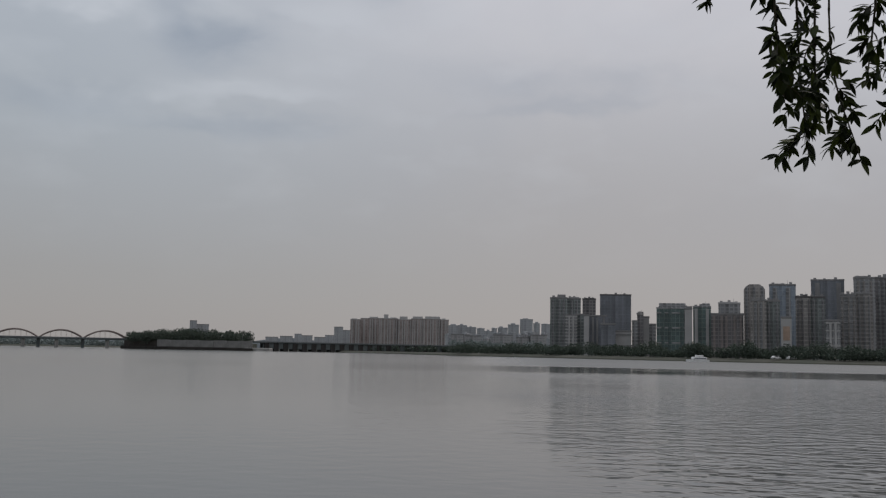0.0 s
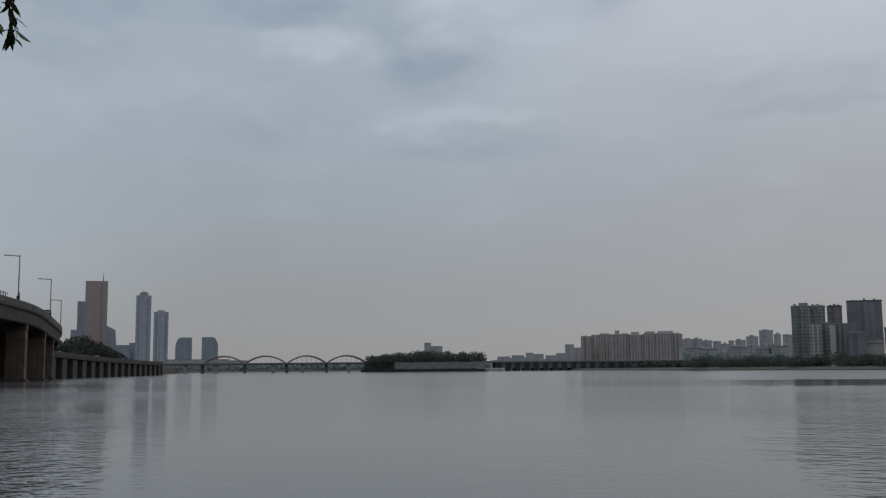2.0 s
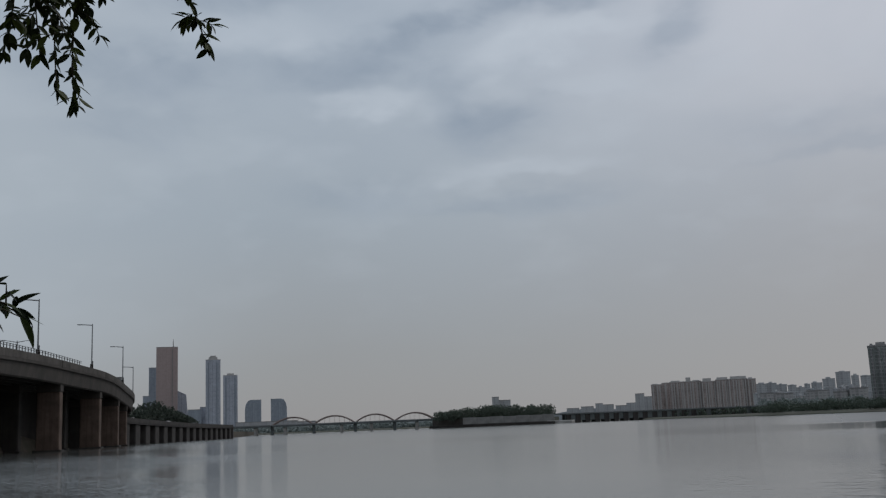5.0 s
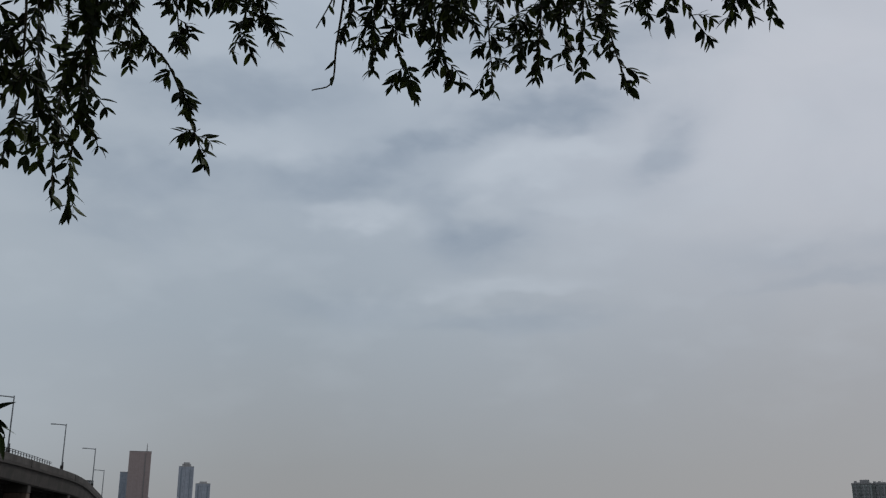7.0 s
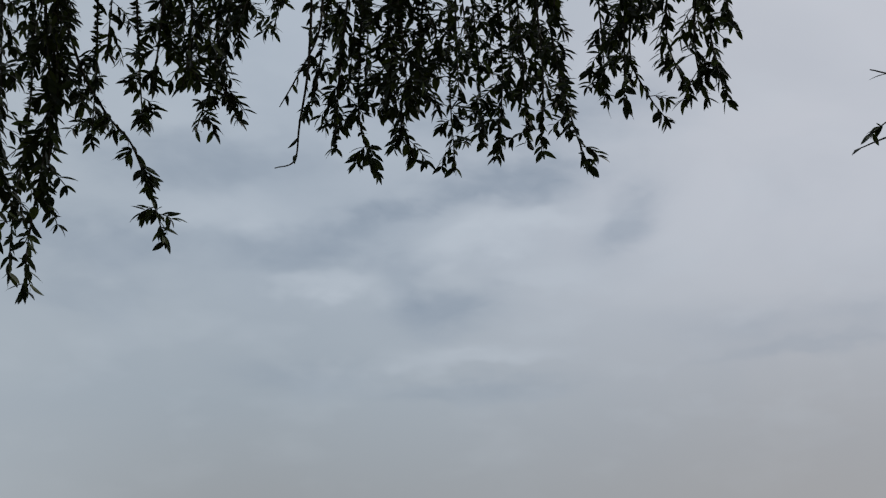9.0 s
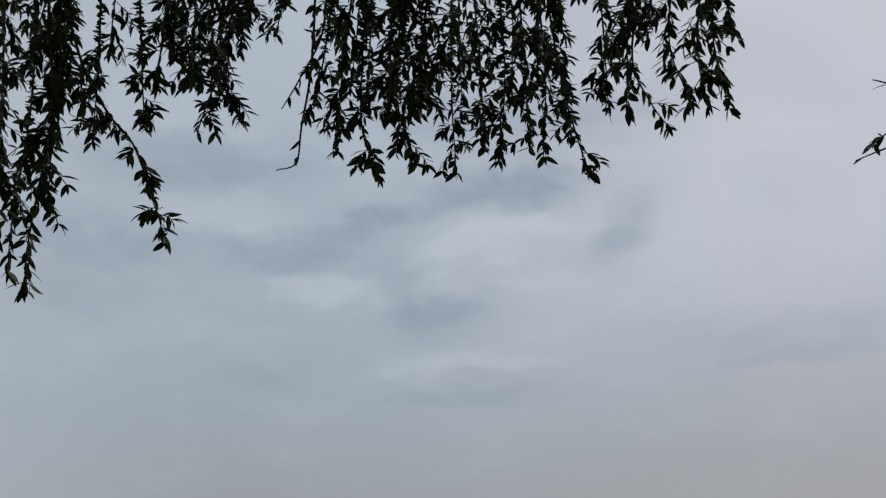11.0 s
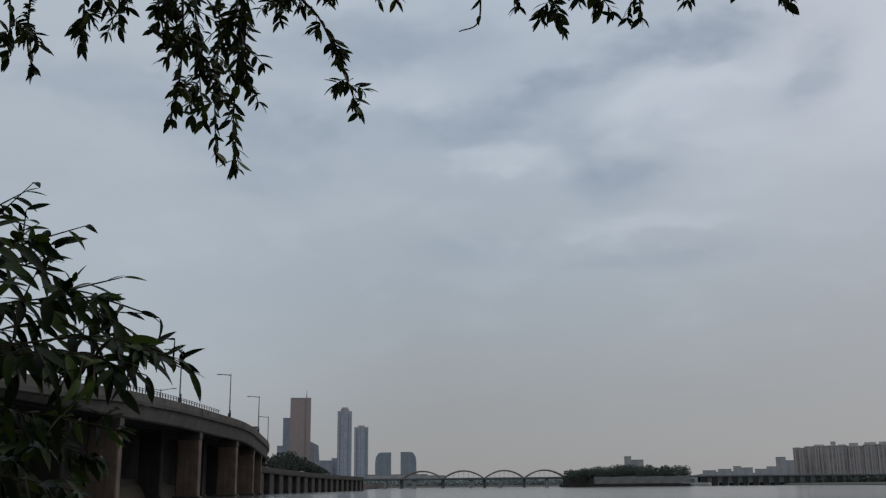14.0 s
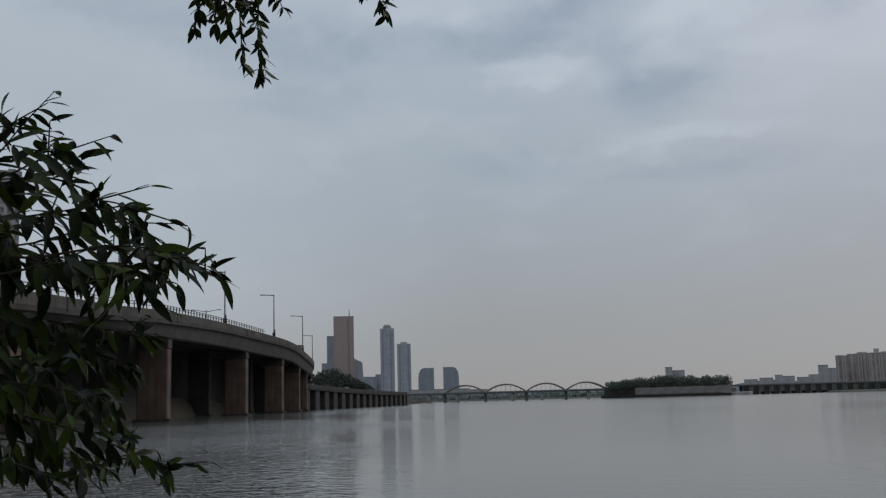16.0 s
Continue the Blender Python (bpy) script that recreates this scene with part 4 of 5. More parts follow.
block(28.85, 28.05, 3050, 2.55, 30, GLASS_PALE, "pale glass office tower with a slanted side", "office_tower", "office tower", cut="slant")
block(28.15, 27.45, 2900, 1.41, 30, GLASS_BLUE, "low blue-grey office block", "office_tower", "office tower")
block(27.5, 27.15, 2950, 1.53, 25, GLASS_PALE, "low pale office block", "office_tower", "office tower")
block(27.2, 26.4, 2900, 4.1, 32, GLASS_PALE, "slender pale blue glass skyscraper with a stepped crown", "skyscraper", "skyscraper", fins=2, fin_mat=GLASS_BLUE, crown=((0.2, 0.8, 8), (0.3, 0.7, 12)), crown_mat=LIGHT_TRIM)
block(26.26, 25.48, 2900, 3.22, 32, GLASS_PALE, "slender pale blue glass tower, the shorter of two", "skyscraper", "skyscraper", fins=2, fin_mat=GLASS_BLUE, crown=((0.25, 0.75, 6),), crown_mat=LIGHT_TRIM)
block(25.09, 24.2, 2900, 1.84, 30, GLASS_BLUE, "grey-blue tower with a rounded shoulder", "office_tower", "office tower", cut="left", group="twin rounded towers")
block(23.68, 22.8, 2900, 1.86, 30, GLASS_BLUE, "grey-blue tower with a rounded shoulder", "office_tower", "office tower", cut="right", group="twin rounded towers")
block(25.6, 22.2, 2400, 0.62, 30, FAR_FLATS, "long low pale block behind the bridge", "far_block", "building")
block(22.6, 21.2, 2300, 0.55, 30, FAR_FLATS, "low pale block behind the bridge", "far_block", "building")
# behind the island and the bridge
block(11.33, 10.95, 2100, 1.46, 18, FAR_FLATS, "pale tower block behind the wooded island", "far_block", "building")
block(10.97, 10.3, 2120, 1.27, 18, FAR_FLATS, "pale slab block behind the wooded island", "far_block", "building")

# pinkish riverside apartment slabs
APT = "pinkish apartment slab with pale vertical ribs"
for az0, az1, d, el, fins, crown in ((2.5, 1.9, 2020, 1.75, 2, ((0.1, 0.6, 2),)), (1.92, 1.5, 2060, 1.82, 1, ()), (1.5, 0.8, 2000, 1.84, 3, ((0.1, 0.8, 3),)), (0.82, -0.2, 1960, 1.84, 5, ((0.2, 0.45, 8), (0.55, 0.9, 2.5))),
                                     (-0.2, -0.95, 1950, 1.80, 4, ((0.1, 0.7, 6),)), (-0.95, -1.66, 1945, 1.86, 4, ((0.1, 0.9, 4.5),)), (-1.62, -2.62, 1940, 1.86, 5, ((0.1, 0.95, 5),)), (-2.62, -3.06, 1935, 1.82, 2, ((0.1, 0.6, 3),))):
    block(az0, az1, d, el, 16, FLATS_PINK, APT, "apartment_slab", "apartment block", fins=fins + (fins > 1), fin_mat=LIGHT_TRIM, crown=crown, crown_mat=LIGHT_TRIM, group="riverside apartment slabs")
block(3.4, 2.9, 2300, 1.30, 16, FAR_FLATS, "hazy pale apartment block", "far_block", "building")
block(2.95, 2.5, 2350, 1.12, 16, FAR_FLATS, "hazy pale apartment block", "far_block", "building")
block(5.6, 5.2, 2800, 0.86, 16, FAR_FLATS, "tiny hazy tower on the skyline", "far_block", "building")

# blocks up the slope, haze painted into their wall colours
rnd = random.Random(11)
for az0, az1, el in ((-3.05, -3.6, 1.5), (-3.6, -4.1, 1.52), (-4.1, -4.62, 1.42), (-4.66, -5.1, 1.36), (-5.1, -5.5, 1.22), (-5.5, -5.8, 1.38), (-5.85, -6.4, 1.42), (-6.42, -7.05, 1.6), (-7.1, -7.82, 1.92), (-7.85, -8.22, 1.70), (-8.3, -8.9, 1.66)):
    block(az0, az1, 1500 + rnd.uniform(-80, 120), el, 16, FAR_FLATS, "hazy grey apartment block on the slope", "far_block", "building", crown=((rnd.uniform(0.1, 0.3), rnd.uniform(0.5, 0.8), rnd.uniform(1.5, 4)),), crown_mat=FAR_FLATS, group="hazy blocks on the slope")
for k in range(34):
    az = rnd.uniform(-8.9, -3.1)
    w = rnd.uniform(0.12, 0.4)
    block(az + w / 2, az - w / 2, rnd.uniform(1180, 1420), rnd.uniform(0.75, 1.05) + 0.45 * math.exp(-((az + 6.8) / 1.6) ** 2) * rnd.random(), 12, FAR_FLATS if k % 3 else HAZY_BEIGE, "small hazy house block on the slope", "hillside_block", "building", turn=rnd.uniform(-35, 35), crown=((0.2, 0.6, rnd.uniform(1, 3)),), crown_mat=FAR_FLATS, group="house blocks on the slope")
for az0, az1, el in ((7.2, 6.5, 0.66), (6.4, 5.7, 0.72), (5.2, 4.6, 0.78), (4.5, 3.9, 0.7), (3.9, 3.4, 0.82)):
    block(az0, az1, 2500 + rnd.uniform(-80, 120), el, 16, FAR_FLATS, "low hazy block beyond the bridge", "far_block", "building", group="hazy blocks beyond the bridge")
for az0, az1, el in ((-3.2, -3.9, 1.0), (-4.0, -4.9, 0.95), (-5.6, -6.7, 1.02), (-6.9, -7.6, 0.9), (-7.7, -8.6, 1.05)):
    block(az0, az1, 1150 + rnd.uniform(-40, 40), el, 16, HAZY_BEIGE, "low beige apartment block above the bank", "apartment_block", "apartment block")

# north bank towers
block(-8.79, -9.75, 900, 3.16, 22, FLATS_GREEN, "grey-green apartment tower with a flat rotunda on its roof", fins=3, fin_mat=FLATS_GREY, crown=((0.1, 0.95, 1.6), (0.42, 0.9, 3.6)), crown_mat=GREY_TRIM)
block(-9.75, -10.5, 905, 3.14, 22, FLATS_GREEN, "grey-green apartment tower joined to its neighbour", fins=2, fin_mat=FLATS_GREY, crown=((0.1, 0.9, 1.8),), crown_mat=GREY_TRIM)
block(-9.66, -10.3, 860, 2.2, 12, FLATS_GREY, "grey lower wing with stacked pale balconies", fins=2, fin_mat=LIGHT_TRIM, bands=12)
block(-10.3, -10.7, 865, 2.25, 12, FLATS_GREEN, "grey-green lower wing of a tower")
block(-10.6, -11.34, 960, 3.12, 20, FLATS_DARK, "dark brown apartment tower with flat roof", crown=((0.2, 0.9, 1.5),), crown_mat=DARK_TRIM)
block(-10.68, -10.97, 840, 2.2, 14, LIGHT_TRIM, "narrow pale end wall of a slab block")
block(-10.97, -11.95, 845, 2.18, 14, GLASS_DARK, "dark office block with pale uprights", "office_block", "office block", fins=3, fin_mat=GREY_TRIM)
block(-11.62, -12.44, 820, 1.73, 14, GLASS_DARK, "low dark slate office block", "office_block", "office block")
block(-12.4, -13.3, 830, 1.35, 14, LIGHT_TRIM, "low white rendered building", "low_building", "building", bands=2, band_mat=GREY_TRIM)
block(-11.57, -13.29, 1000, 3.37, 26, GLASS_DARK, "broad dark slate office tower with a plain face", "office_tower", "office tower", crown=((0.02, 0.98, 0.8),), crown_mat=DARK_TRIM)
block(-13.34, -13.64, 850, 1.92, 12, FLATS_GREY, "narrow grey apartment block")
block(-13.62, -13.96, 850, 2.3, 14, FLATS_DARK, "narrow dark tower with a brown roof house", crown=((0.05, 0.95, 2.4),), crown_mat=FLATS_BEIGE)
block(-13.96, -14.28, 860, 2.15, 12, LIGHT_TRIM, "narrow white apartment block")
block(-14.28, -14.65, 880, 1.75, 12, FLATS_GREY, "low grey apartment block")
block(-14.68, -16.3, 800, 2.66, 18, GLASS_GREEN, "green glass apartment tower framed by pale concrete", bands=3, band_mat=FLATS_GREY, fins=3, fin_mat=GLASS_GREEN, crown=((0.08, 0.97, 4.2),), crown_mat=FLATS_GREY, side=None)
block(-16.2, -16.6, 798, 2.64, 18, LIGHT_TRIM, "pale concrete stair tower beside the green glass tower")
block(-16.65, -17.6, 800, 2.75, 18, GLASS_GREEN, "green glass apartment tower with pale uprights", fins=2, fin_mat=LIGHT_TRIM, crown=((0.5, 0.95, 3.0),), crown_mat=FLATS_GREY)
block(-17.6, -19.32, 780, 2.36, 16, FLATS_DARK, "dark brown apartment block with grey uprights", fins=5, fin_mat=FLATS_PINK)
block(-18.0, -19.15, 830, 2.95, 16, FLATS_GREY, "grey apartment tower with a broad roof house", crown=((0.05, 0.9, 1.5),), crown_mat=LIGHT_TRIM)
block(-19.34, -20.45, 850, 4.0, 20, FLATS_BEIGE, "beige apartment tower with a rounded top", cut="round", fins=3, fin_mat=FLATS_GREY)
block(-19.68, -20.5, 770, 3.12, 16, FLATS_BEIGE, "beige apartment tower with a flat roof", fins=2, fin_mat=FLATS_GREY)
block(-20.5, -21.2, 775, 3.08, 16, FLATS_GREEN, "grey-green apartment tower with grey ribs", fins=2, fin_mat=FLATS_GREY)
block(-20.66, -22.02, 860, 3.95, 20, GLASS_BLUE, "blue glass tower with a grey crown", "office_tower", "office tower", fins=2, fin_mat=FLATS_GREY, crown=((0.05, 0.6, 1.6),), crown_mat=GREY_TRIM)
t = block(-21.24, -21.78, 760, 2.2, 8, LIGHT_TRIM, "pale end wall carrying a large orange banner", "end_wall_block", "building")
part("banner", boxed(-2.2, 2.4, -0.35, -0.2, 14, 24), POSTER, t, "faded orange banner")
block(-22.0, -22.75, 780, 3.3, 16, FLATS_BEIGE, "beige apartment tower with brown stair core", fins=3, fin_mat=FLATS_DARK, crown=((0.5, 0.8, 2.0),), crown_mat=DARK_TRIM)
block(-22.75, -23.5, 785, 3.28, 16, FLATS_GREEN, "grey-green apartment tower with a dark roof edge", fins=2, fin_mat=FLATS_GREY, crown_mat=DARK_TRIM)
block(-22.79, -24.45, 900, 4.2, 22, GLASS_DARK, "broad dark grey tower with a sloping top", "office_tower", "office tower", fins=2, fin_mat=GREY_TRIM, crown=((0.0, 0.6, 1.0),))
block(-23.5, -24.2, 760, 2.05, 12, FLATS_GREY, "low pale block with balconies", fins=2, fin_mat=LIGHT_TRIM, bands=5)
block(-24.24, -25.0, 780, 3.42, 16, FLATS_GREY, "grey apartment tower with stacked balconies", fins=3, fin_mat=FLATS_BEIGE, bands=10, band_mat=GREY_TRIM)
block(-25.0, -25.8, 785, 3.46, 16, FLATS_BEIGE, "beige apartment tower with grey ribs", fins=3, fin_mat=FLATS_GREY)
block(-24.9, -25.95, 880, 4.3, 18, FLATS_GREY, "grey apartment tower with a recessed roof floor", fins=3, fin_mat=FLATS_BEIGE, crown=((0.05, 0.7, 2.0),))
block(-25.95, -27.2, 800, 4.3, 18, FLATS_DARK, "dark grey apartment tower with pale ribs", fins=4, fin_mat=FLATS_GREY, crown=((0.3, 0.8, 3.0),))
block(-27.2, -28.6, 790, 3.9, 18, FLATS_GREY, "grey apartment tower with beige ribs", fins=4, fin_mat=FLATS_BEIGE)

# behind the elevated road
t = block(48.6, 46.6, 330, 12.4, 18, FLATS_GREY, "grey apartment tower behind the elevated road", fins=4, fin_mat=LIGHT_TRIM, bands=9)


for az, d in ((-20.95, 462), (-21.75, 466)):
    p = at(az, d)
    car(Matrix.Translation((p.x, p.y, 1.72)) @ Matrix.Rotation(radians(20), 4, "Z"), WHITE_PAINT, "white car parked on the far bank", "cars on the far bank", STEEL)


# ---- excursion boat at the far shore ----
boat = thing("excursion_boat", pose(*at(-16.85, 436, 0.0), 0, 0, 196), "white excursion boat moored at the far shore", "boat")
hull = [(-5, -1.5), (-5, 1.5), (2.5, 1.6), (4.4, 0.9), (5.3, 0), (4.4, -0.9), (2.5, -1.6)]
bm = prism(hull, -0.4, 1.0)
part("hull", bm, WHITE_PAINT, boat)
part("cabin", boxed(-4.0, 2.2, -1.25, 1.25, 0.98, 2.1, bevel=0.2), WHITE_PAINT, boat)
part("window_strip", boxed(-3.6, 1.9, -1.3, 1.3, 1.35, 1.8, bevel=0.05), GLASS_DARK, boat)
part("upper_deck", boxed(-2.6, 0.6, -1.0, 1.0, 2.08, 2.8, bevel=0.15), WHITE_PAINT, boat)


# ---- trees ----
def tufts(rng, centre, size, count, leaf, out):
    """Small tilted leaf clumps through a lumpy crown."""
    for _ in range(count):
        while True:
            p = Vector((rng.uniform(-1, 1), rng.uniform(-1, 1), rng.uniform(-0.9, 1)))
            if 0.35 < p.length < 1 + 0.25 * noise.noise(p * 2.3 + centre):
                break
        q = centre + Vector((p.x * size.x, p.y * size.y, p.z * size.z))
        e = Euler((rng.uniform(0, 6.3), rng.uniform(0, 6.3), rng.uniform(0, 6.3))).to_matrix()
        s = leaf * rng.uniform(0.6, 1.4)
        n0 = len(out[0])
        for c in ((-0.5, -0.35, 0), (0.1, -0.5, 0.15), (0.6, 0.05, 0), (0.15, 0.5, 0.15), (-0.45, 0.3, 0)):
            out[0].append(q + e @ Vector(c) * s)
        out[1].append((n0, n0 + 1, n0 + 2, n0 + 3, n0 + 4))


def wood(name, spots, label, rng, leaf=1.0, count=70, mat=None):
    """A belt of far trees that nobody could count, as one mass of trunks and clumps."""
    out = ([], [])
    for x, y, z, wide, tall in spots:
        tufts(rng, Vector((x, y, z + tall * 0.56)), Vector((wide, wide, tall * 0.48)), count, leaf, out)
        v, f = tube([(x, y, z - 0.5), (x + 0.2, y, z + tall * 0.5)], [0.25, 0.12], 5)
        n0 = len(out[0])
        out[0].extend(v)
        out[1].extend(tuple(i + n0 for i in g) for g in f)
    ob = new(name, mesh_from(name, out[0], out[1], mat or MID_LEAF))
    return tagged(ob, label, "trees", kind="stuff")


def tree(x, y, z, tall, wide, rng, group, leaf=0.8):
    t = thing("tree", pose(x, y, z), "dense dark green broadleaf tree behind the riverside road", "tree", group)
    v, f = tube([(0, 0, -0.5), (0.1, 0, tall * 0.3), (0.3, 0.1, tall * 0.7)], [0.35, 0.25, 0.1], 7)
    part("trunk", mesh_from("trunk", v, f, BARK), BARK, t)
    for k in range(4):
        a = k * 1.7
        v, f = tube([(0.1, 0, tall * 0.3), (math.cos(a) * wide * 0.3, math.sin(a) * wide * 0.3, tall * 0.5), (math.cos(a) * wide * 0.6, math.sin(a) * wide * 0.6, tall * 0.68)], [0.18, 0.12, 0.05], 5)
        part("limb", mesh_from("limb", v, f, BARK), BARK, t)
    out = ([], [])
    for k in range(7):
        a = k * 2.4
        c = Vector((math.cos(a) * wide * 0.5 * (k > 0), math.sin(a) * wide * 0.5 * (k > 0), tall * (0.62 + 0.16 * math.sin(k * 1.9))))
        tufts(rng, c, Vector((wide * 0.55, wide * 0.55, tall * 0.26)), 300, leaf, out)
    part("crown", mesh_from("crown", out[0], out[1], FAR_LEAF), FAR_LEAF, t)


rng = random.Random(4)
spots = []
for k in range(420):
    az = rng.uniform(-30, -3.2)
    shore = np.interp(-az, (3.4, 9.0, 15.0, 26.0, 40.0), (640, 545, 480, 440, 420))
    d = shore + (rng.uniform(9, 40) if k % 3 or az < -15 else rng.uniform(40, 110))
    p = at(az, d)
    spots.append((p.x, p.y, 1.6, rng.uniform(2.5, 4.8), rng.uniform(3.6, 8.4) * (0.8 + 0.55 * noise.noise((az * 0.8, 0, 0)))))
wood("north_bank_trees", spots, "belt of dark green trees along the far bank", rng, 0.55, 170)
spots = []
for k in range(95):
    az = rng.uniform(8.0, 14.4)
    d = rng.uniform(880, 930)
    p = at(az, d)
    tall = (7.0 + 6.6 * math.sin(math.pi * min(1, max(0.08, (14.9 - az) / 8.6))) ** 0.7) * rng.uniform(0.72, 1.0) * (1 + 0.16 * noise.noise((az * 1.6, 3, 0)))
    spots.append((p.x, p.y, 5.0, rng.uniform(3.6, 6.6), tall))
wood("island_trees", spots, "dense dark wood on the river island", rng, 0.8, 260, ISLE_LEAF)
spots = []
for k in range(170):
    az = rng.uniform(-4.5, 7.2)
    d = (1250 if az > 3 else 1000) + rng.uniform(-30, 60)
    p = at(az, d)
    spots.append((p.x, p.y, 1.0, rng.uniform(5, 8), rng.uniform(4.5, 7.5)))
wood("shore_trees_behind_bridge", spots, "low dark trees on the shore behind the bridge", rng, 1.8, 50)
spots = []
for k in range(200):
    az = rng.uniform(13.5, 27.0)
    p = at(az, 1360 + rng.uniform(0, 90))
    spots.append((p.x, p.y, 0.5, rng.uniform(7, 12), rng.uniform(6, 10.5)))
# leaf colour paled in place of real haze
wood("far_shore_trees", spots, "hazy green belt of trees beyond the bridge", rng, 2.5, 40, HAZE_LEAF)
for az, d, tall, wide in ((30.75, 430, 12.5, 5.5), (30.1, 455, 15.0, 6.5), (29.6, 470, 16.5, 6.5), (29.05, 480, 14.0, 6.0), (28.5, 500, 12.0, 5.5), (28.0, 520, 9.0, 4.5)):
    p = at(az, d + 12)
    tree(p.x, p.y, 3.6, tall * 0.88, wide, rng, "trees behind the low road", 0.6)
for az, d, tall, wide in ((49.5, 175, 19.0, 6.0), (46.8, 190, 21.0, 6.5), (44.2, 205, 19.0, 6.0), (42.0, 225, 18.0, 5.5), (39.8, 255, 17.0, 5.0)):
    p = at(az, d + 10)
    tree(p.x, p.y, 3.6, tall, wide, rng, "trees behind the elevated road", 0.7)

spots = []
for k in range(120):
    az = rng.uniform(-9.0, -3.2)
    p = at(az, rng.uniform(1080, 1130))
    spots.append((p.x, p.y, 1.5, rng.uniform(4, 7), rng.uniform(7, 15)))
# the same haze-paled leaf colour
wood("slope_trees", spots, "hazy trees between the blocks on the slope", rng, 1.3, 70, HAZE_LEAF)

# wooded hills on the horizon, coloured pale blue-grey to stand in for haze
bm = bmesh.new()
cols = []
for k in range(121):
    az = -32 + 66 * k / 120
    d = 4300
    h = 18 + 14 * noise.noise((az * 0.35, 0.5, 0)) + 30 * math.exp(-((az - 5) / 3.5) ** 2) + 36 * math.exp(-((az + 5.5) / 2.2) ** 2)
    cols.append([bm.verts.new(at(az, d, -2)), bm.verts.new(at(az, d + 20, max(6, h))), bm.verts.new(at(az, d + 300, -2))])
for a, b in zip(cols, cols[1:]):
    bm.faces.new((a[0], b[0], b[1], a[1]))
    bm.faces.new((a[1], b[1], b[2], a[2]))
HILL = material("haze_pale_hillside", (0.26, 0.285, 0.30), 0.95, 0.12, 0.01, 0.0)
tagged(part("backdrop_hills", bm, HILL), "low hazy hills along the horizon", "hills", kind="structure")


# ---- foliage close by ----
def leaf_mesh(name, wide, bend, fold, mat):
    """A lance-shaped leaf 1 long on +Y, creased along its midrib and bent down."""
    verts, faces = [], []
    rows = [(k / 9, max(0.04 * (k < 9), math.sin(math.pi * (k / 9) ** 0.85) ** 0.85 if 0 < k < 9 else 0.0)) for k in range(10)]
    for t, w in rows:
        z = -bend * t * t
        verts += [(-w * wide / 2, t, z + fold * w * wide), (0, t, z), (w * wide / 2, t, z + fold * w * wide)]
    for i in range(len(rows) - 1):
        a = i * 3
        faces += [(a, a + 1, a + 4, a + 3), (a + 1, a + 2, a + 5, a + 4)]
    return mesh_from(name, verts, faces, mat, smooth=True)


LEAVES = [leaf_mesh("willow_leaf", w, b, f, LEAF) for w, b, f in ((0.33, 0.06, 0.12), (0.36, 0.15, 0.10), (0.29, 0.30, 0.15), (0.48, 0.05, 0.1))]
BROAD = [leaf_mesh("shrub_leaf", w, b, f, LEAF_NEAR) for w, b, f in ((0.26, 0.12, 0.15), (0.30, 0.22, 0.12), (0.24, 0.40, 0.2), (0.31, 0.08, 0.08))]
LEAF_DATA = {me.name: (np.array([v.co for v in me.vertices]), [tuple(p.vertices) for p in me.polygons]) for me in LEAVES + BROAD}


def joined(name, placed, mat, parent):
    """Many leaves in one mesh."""
    verts, faces, n0 = [], [], 0
    for me, m in placed:
        co, fs = LEAF_DATA[me.name]
        a = np.array(m)
        verts.append(co @ a[:3, :3].T + a[:3, 3])
        faces += [tuple(i + n0 for i in f) for f in fs]
        n0 += len(co)
    ob = part(name, mesh_from(name, np.concatenate(verts).tolist(), faces, mat, True), mat, parent)
    return tagged(ob, kind="stuff")


def leaf_pose(place, way, size, rng, turn=0.6, face=0.0):
    """A leaf at a place pointing along way, its face turned up with some scatter."""
    y = Vector(way).normalized()
    out = Vector((place.x, place.y, 0)).normalized() * -face
    x = y.cross(Vector((rng.gauss(0, turn), rng.gauss(0, turn), 1)) + out)
    if x.length < 1e-3:
        x = Vector((1, 0, 0))
    x.normalize()
    z = x.cross(y)
    m = Matrix((x, y, z)).transposed().to_4x4()
    return Matrix.Translation(place) @ m @ Matrix.Scale(size, 4)


# the willow: its trunk stands behind the camera, its shoots hang before the lens
willow = thing("willow_tree", pose(-1.6, -3.6, 0.9), "old willow whose leafy shoots hang over the river", "tree")
BASE = willow.matrix_basis.inverted()
v, f = tube([(0, 0, -0.6), (0.05, 0.1, 0.6), (0.2, 0.5, 2.2), (0.5, 1.0, 3.4)], [0.42, 0.33, 0.28, 0.24], 12)
part("trunk", mesh_from("trunk", v, f, BARK, True), BARK, willow)
for pts in (((0.5, 1.0, 3.4), (0.4, 2.6, 4.3), (0.0, 4.4, 4.5), (-0.6, 6.0, 4.4)), ((0.5, 1.0, 3.4), (1.5, 2.8, 4.3), (2.2, 4.8, 4.6), (2.6, 6.5, 4.3)),
            ((0.45, 0.9, 3.2), (2.2, 2.2, 4.1), (3.4, 4.0, 4.4), (4.3, 5.6, 4.0)), ((0.4, 0.8, 3.0), (-0.6, 2.4, 4.0), (-1.2, 4.0, 4.4), (-1.6, 5.4, 4.1))):
    pts = curve_through(pts, 5)
    v, f = tube(pts, [0.16 - 0.13 * i / (len(pts) - 1) for i in range(len(pts))], 8)
    part("limb", mesh_from("limb", v, f, BARK, True), BARK, willow)

# unseen crown over and behind the camera, added to shade the leaves below
rng = random.Random(8)
out = ([], [])
